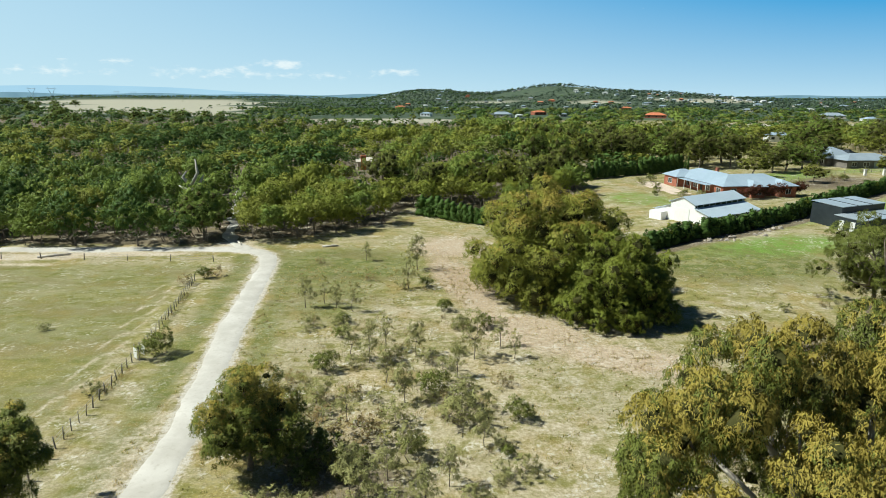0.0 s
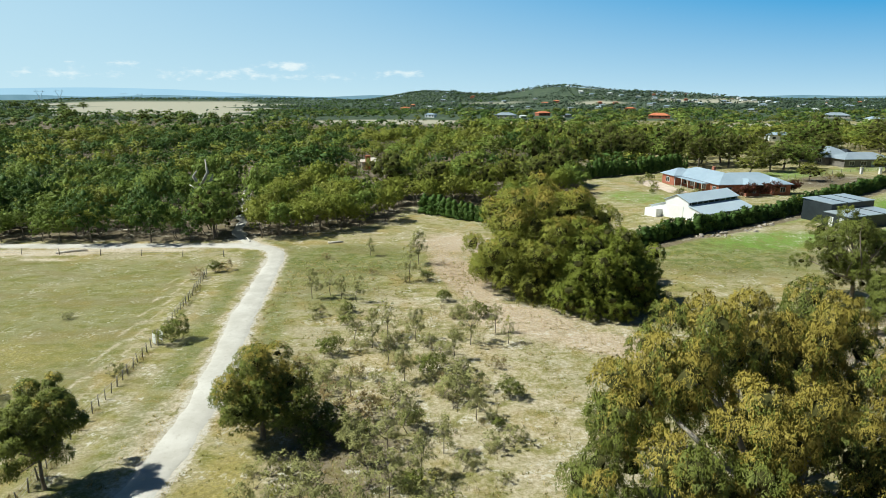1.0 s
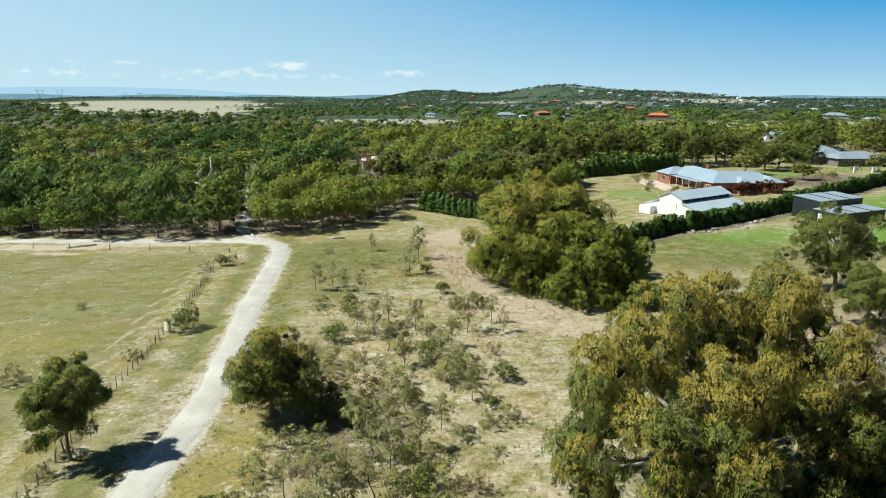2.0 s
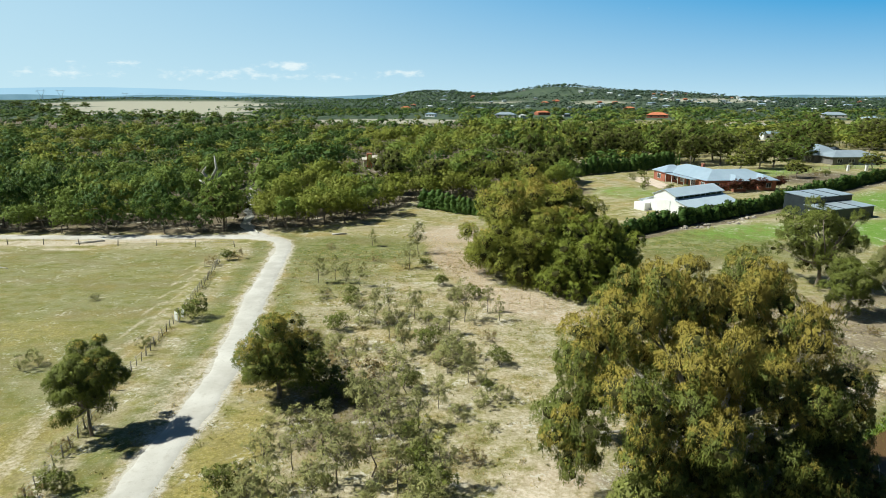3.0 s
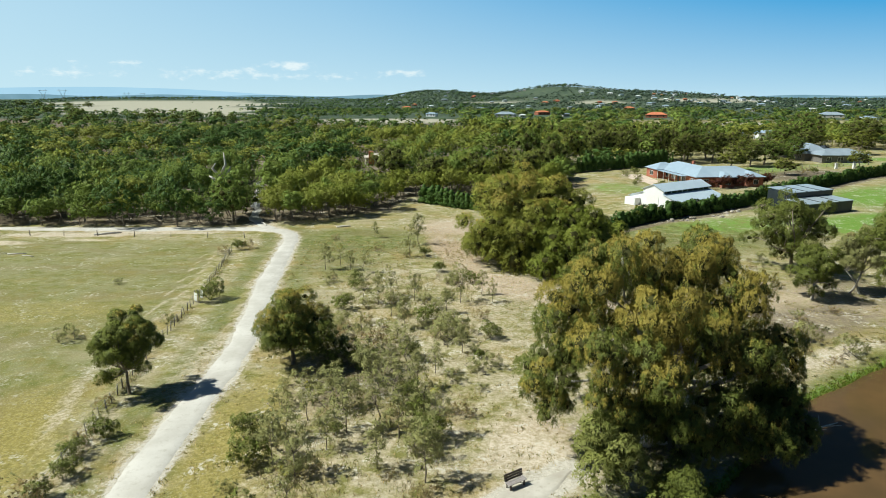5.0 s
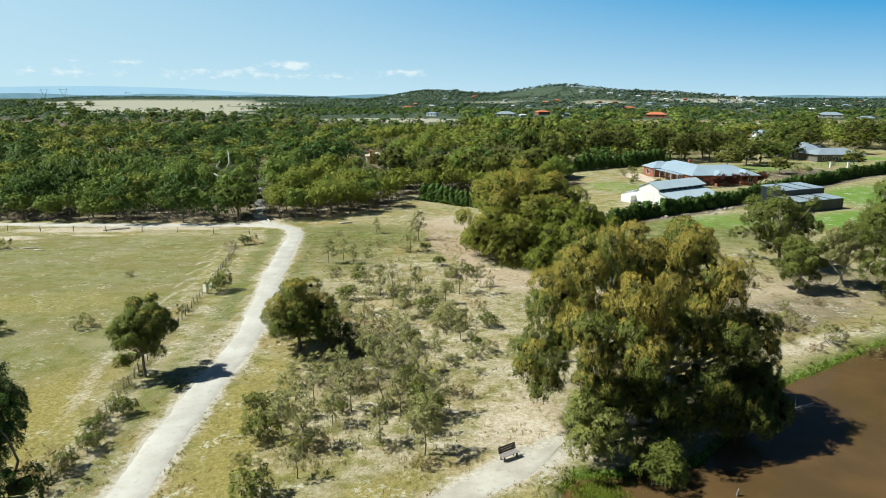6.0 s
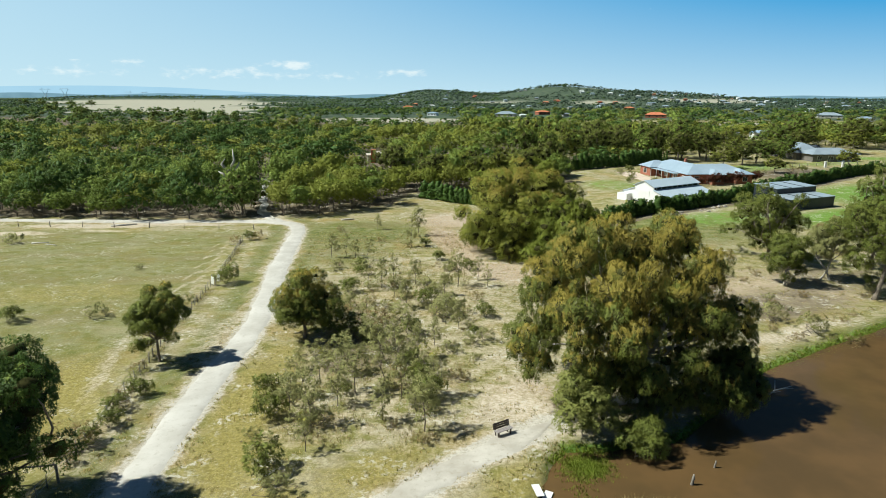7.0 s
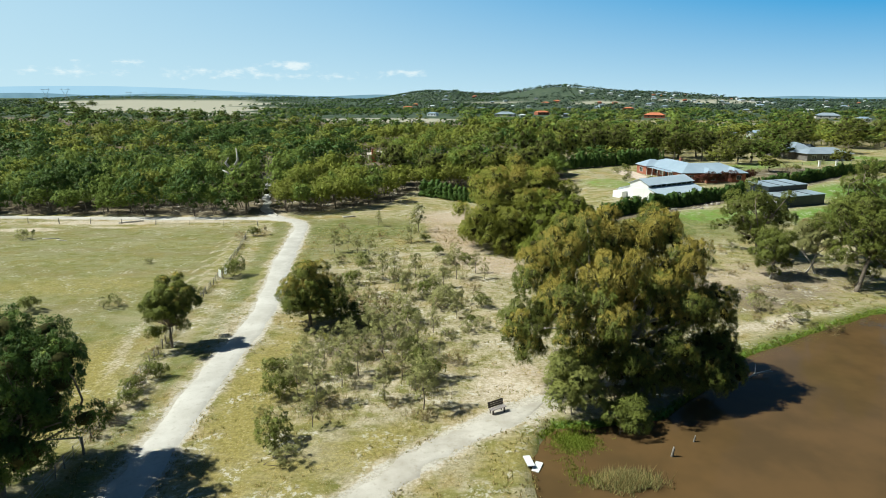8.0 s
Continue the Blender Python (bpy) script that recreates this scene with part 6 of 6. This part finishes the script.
cypress_row([(19.5 + k * 1.15, 266 - k * 0.8) for k in range(13)], 5.2, 150)
cypress_row([(76 + k * 1.4, 238 + k * 1.0) for k in range(8)], 5.0, 151)
_s = Shape()
for _k in range(8):
    _s.box((-0.1 + _k * 2.2, -0.06, -0.2), (0.1 + _k * 2.2, 0.06, 1.1))
_f = thing("white_fence", "low white paling fence behind cypresses", "fence", pose(19, 263.5, -0.6, 0, 0, -35))
part("rails", Shape().box((0, -0.03, 0.35), (15.4, 0.03, 0.6)).box((0, -0.03, 0.8), (15.4, 0.03, 1.0)).mesh("rails", TRIM_WHITE), _f)
for _k in range(8):
    part("post", Shape().box((-0.1 + _k * 2.2, -0.08, -0.4), (0.1 + _k * 2.2, 0.08, 1.15)).mesh("post", TRIM_WHITE), _f)
for _x, _y in ((140, 232.4), (146.5, 232.6)):
    _p = new("gate_pillar", Shape().box((-0.35, -0.35, -0.2), (0.35, 0.35, 2.0)).box((-0.45, -0.45, 2.0), (0.45, 0.45, 2.15)).mesh("gate_pillar", TRIM_WHITE))
    _p.matrix_basis = pose(_x, _y, gz(_x, _y))
    tagged(_p, "white square gate pillar", "pillar", "gate pillars")
for _i in range(9):
    _x, _y = 74 + _i * 2.4 + (_i % 2) * 0.6, 181.5 + _i * 0.9
    if _i == 0:
        _plum = put(bush(67, 2.6, 1.3, 1200, [LEAF_RED, LEAF_DARK], 0.25, 0.4, "plum_tree", 7), "dark red plum tree against the brick house", "tree", _x, _y, 0, 1.0, "plum trees")
    else:
        _o = copy_thing(_plum, pose(_x, _y, gz(_x, _y), 0, 0, _i * 70))
        _o.scale = (1.2 + 0.12 * (_i % 3),) * 3


# ---- grasses ----
def grass(name, spots, tall, wide, blades, mats, seed, label, young=0.25, spread=0.09):
    rng = np.random.default_rng(seed)
    n = len(spots)
    p = np.repeat(spots, blades, 0)
    p = p + rng.normal(size=p.shape) * spread
    a = rng.uniform(0, 6.28, len(p))
    h = tall * rng.uniform(0.5, 1.25, len(p))
    lean = rng.normal(size=(len(p), 2)) * 0.35 * h[:, None]
    z = np.maximum(height(p[:, 0], p[:, 1]), WATER_Z - 0.1) - 0.04
    w = wide * rng.uniform(0.6, 1.4, len(p))
    b = np.stack([np.cos(a) * w, np.sin(a) * w], 1)
    v = np.stack([np.concatenate([p - b, z[:, None]], 1), np.concatenate([p + b, z[:, None]], 1), np.concatenate([p + lean, (z + h)[:, None]], 1)], 1).reshape(-1, 3)
    t = np.arange(len(v)).reshape(-1, 3)
    tagged(new(name, mesh_of(name, v, None, t, mats, (rng.random(len(t)) < young).astype(int), normals=unit(rng.normal(size=(len(v), 3)) * 0.35 + [0, 0, 1]))), label, "grass", kind="stuff")


def open_ground(x, y):
    road = np.minimum(near_line(x, y, ROAD_LINE), near_line(x, y, BEND_LINE))
    return (road > 1.5) & (near_line(x, y, POND_PATH) > 1.1) & ((y > np.interp(x, SHORE_X, SHORE_Y) + 0.2) | (x < 7.2))


_rng = np.random.default_rng(160)
_p = np.stack([_rng.uniform(-26, 58, 80000), 36 + 90 * _rng.random(80000) ** 1.4], 1)
_clump = np.sin(_p[:, 0] * 0.9 + np.sin(_p[:, 1] * 0.7) * 2) * np.sin(_p[:, 1] * 0.8 + np.sin(_p[:, 0] * 0.6) * 2)
_p = _p[open_ground(_p[:, 0], _p[:, 1]) & (_rng.random(len(_p)) < 0.2 + 0.3 * _clump)]
_kind = _rng.random(len(_p)) + 0.3 * np.clip(_clump[:len(_p)], -1, 1)
grass("dry_grass", _p[_kind < 0.6], 0.10, 0.04, 4, [GRASS_DRY, GRASS_PINK], 161, "tufts of dry yellow grass")
grass("green_grass", _p[_kind >= 0.6], 0.08, 0.06, 4, [GRASS_GREEN, GRASS_DRY], 162, "tufts of olive green grass")
_p = np.stack([_rng.uniform(-4, 32, 60000), _rng.uniform(80, 140, 60000)], 1)
_s = np.maximum.reduce([spot(_p[:, 0], _p[:, 1], 9, 97, 9, 5, -45), spot(_p[:, 0], _p[:, 1], 19, 88.5, 8, 3.6, -20), spot(_p[:, 0], _p[:, 1], 2, 118, 3.6, 17, 12)])
_p = _p[_rng.random(len(_p)) < _s * 0.9]
grass("tall_straw_grass", _p[:4000], 0.16, 0.03, 4, [GRASS_PINK, GRASS_DRY], 163, "tall pinkish straw grass", 0.3)
_p = np.stack([_rng.uniform(-15, 4, 20000), 48 + 52 * _rng.random(20000) ** 1.2], 1)
_k = np.sin(_p[:, 0] * 0.7 + np.sin(_p[:, 1] * 0.5) * 2) * np.sin(_p[:, 1] * 0.6 + 1) + (np.abs(_p[:, 0] + 6.5 - 0.05 * (_p[:, 1] - 60)) < 7) * 0.5
_p = _p[open_ground(_p[:, 0], _p[:, 1]) & (_rng.random(len(_p)) < 0.05 + 0.35 * _k)]
grass("scrub_stalks", _p, 0.32, 0.022, 5, [LEAF_GREY, LEAF_BROWN], 167, "thin grey-green and brown scrub stalks", 0.45)
_p = np.stack([_rng.uniform(-26, 60, 46000), 34 + 92 * _rng.random(46000) ** 1.5], 1)
_k = np.sin(_p[:, 0] * 0.45 + np.sin(_p[:, 1] * 0.37) * 2) * np.sin(_p[:, 1] * 0.41 + np.sin(_p[:, 0] * 0.3) * 2)
_p = _p[open_ground(_p[:, 0], _p[:, 1]) & (_rng.random(len(_p)) < 0.13 + 0.2 * _k)]
_k = _rng.random(len(_p))
grass("straw_tussocks", _p[_k < 0.5], 0.2, 0.04, 12, [GRASS_DRY, GRASS_GREEN], 169, "rough tussocks of straw-coloured grass", 0.4, 0.15)
grass("olive_tussocks", _p[_k >= 0.5], 0.18, 0.045, 12, [GRASS_GREEN, GRASS_DRY], 170, "rough tussocks of olive and brown grass", 0.35, 0.16)
_y = _rng.uniform(40, 118, 1500)
_p = np.stack([np.interp(_y, [p[1] for p in FENCE_LINE], [p[0] for p in FENCE_LINE]) + _rng.normal(size=1500) * 0.35, _y], 1)
grass("fence_weeds", _p[np.sin(_y * 0.7) + np.sin(_y * 0.31) > 0.2], 0.28, 0.03, 4, [LEAF_GREY, LEAF_BROWN], 168, "dry weeds grown up along the old fence", 0.5)
_x = _rng.uniform(8.2, 75, 9000)
_y = np.interp(_x, SHORE_X, SHORE_Y) + _rng.normal(size=9000) * 0.55 + 0.25
grass("pond_edge_grass", np.stack([_x, _y], 1), 0.16, 0.05, 3, [REED, GRASS_GREEN], 164, "bright green grass along the pond's edge")
_p = np.concatenate([_rng.normal(size=(1500, 2)) * [0.95, 0.8] + [11.2, 45.6], _rng.normal(size=(110, 2)) * [0.5, 1.2] + [10.4, 42.2], _rng.normal(size=(110, 2)) * [0.7, 0.4] + [11.6, 40.4]])
grass("water_reeds", _p, 0.27, 0.05, 7, [REED, LEAF_BRIGHT], 165, "soft green reeds standing in shallow water", 0.3)
_p = _rng.normal(size=(420, 2)) * [1.0, 0.45] + [13.9, 40.2]
grass("pale_reeds", _p, 0.8, 0.03, 14, [GRASS_DRY, LEAF_GREY], 166, "pale bleached reed clump in the pond", 0.5)
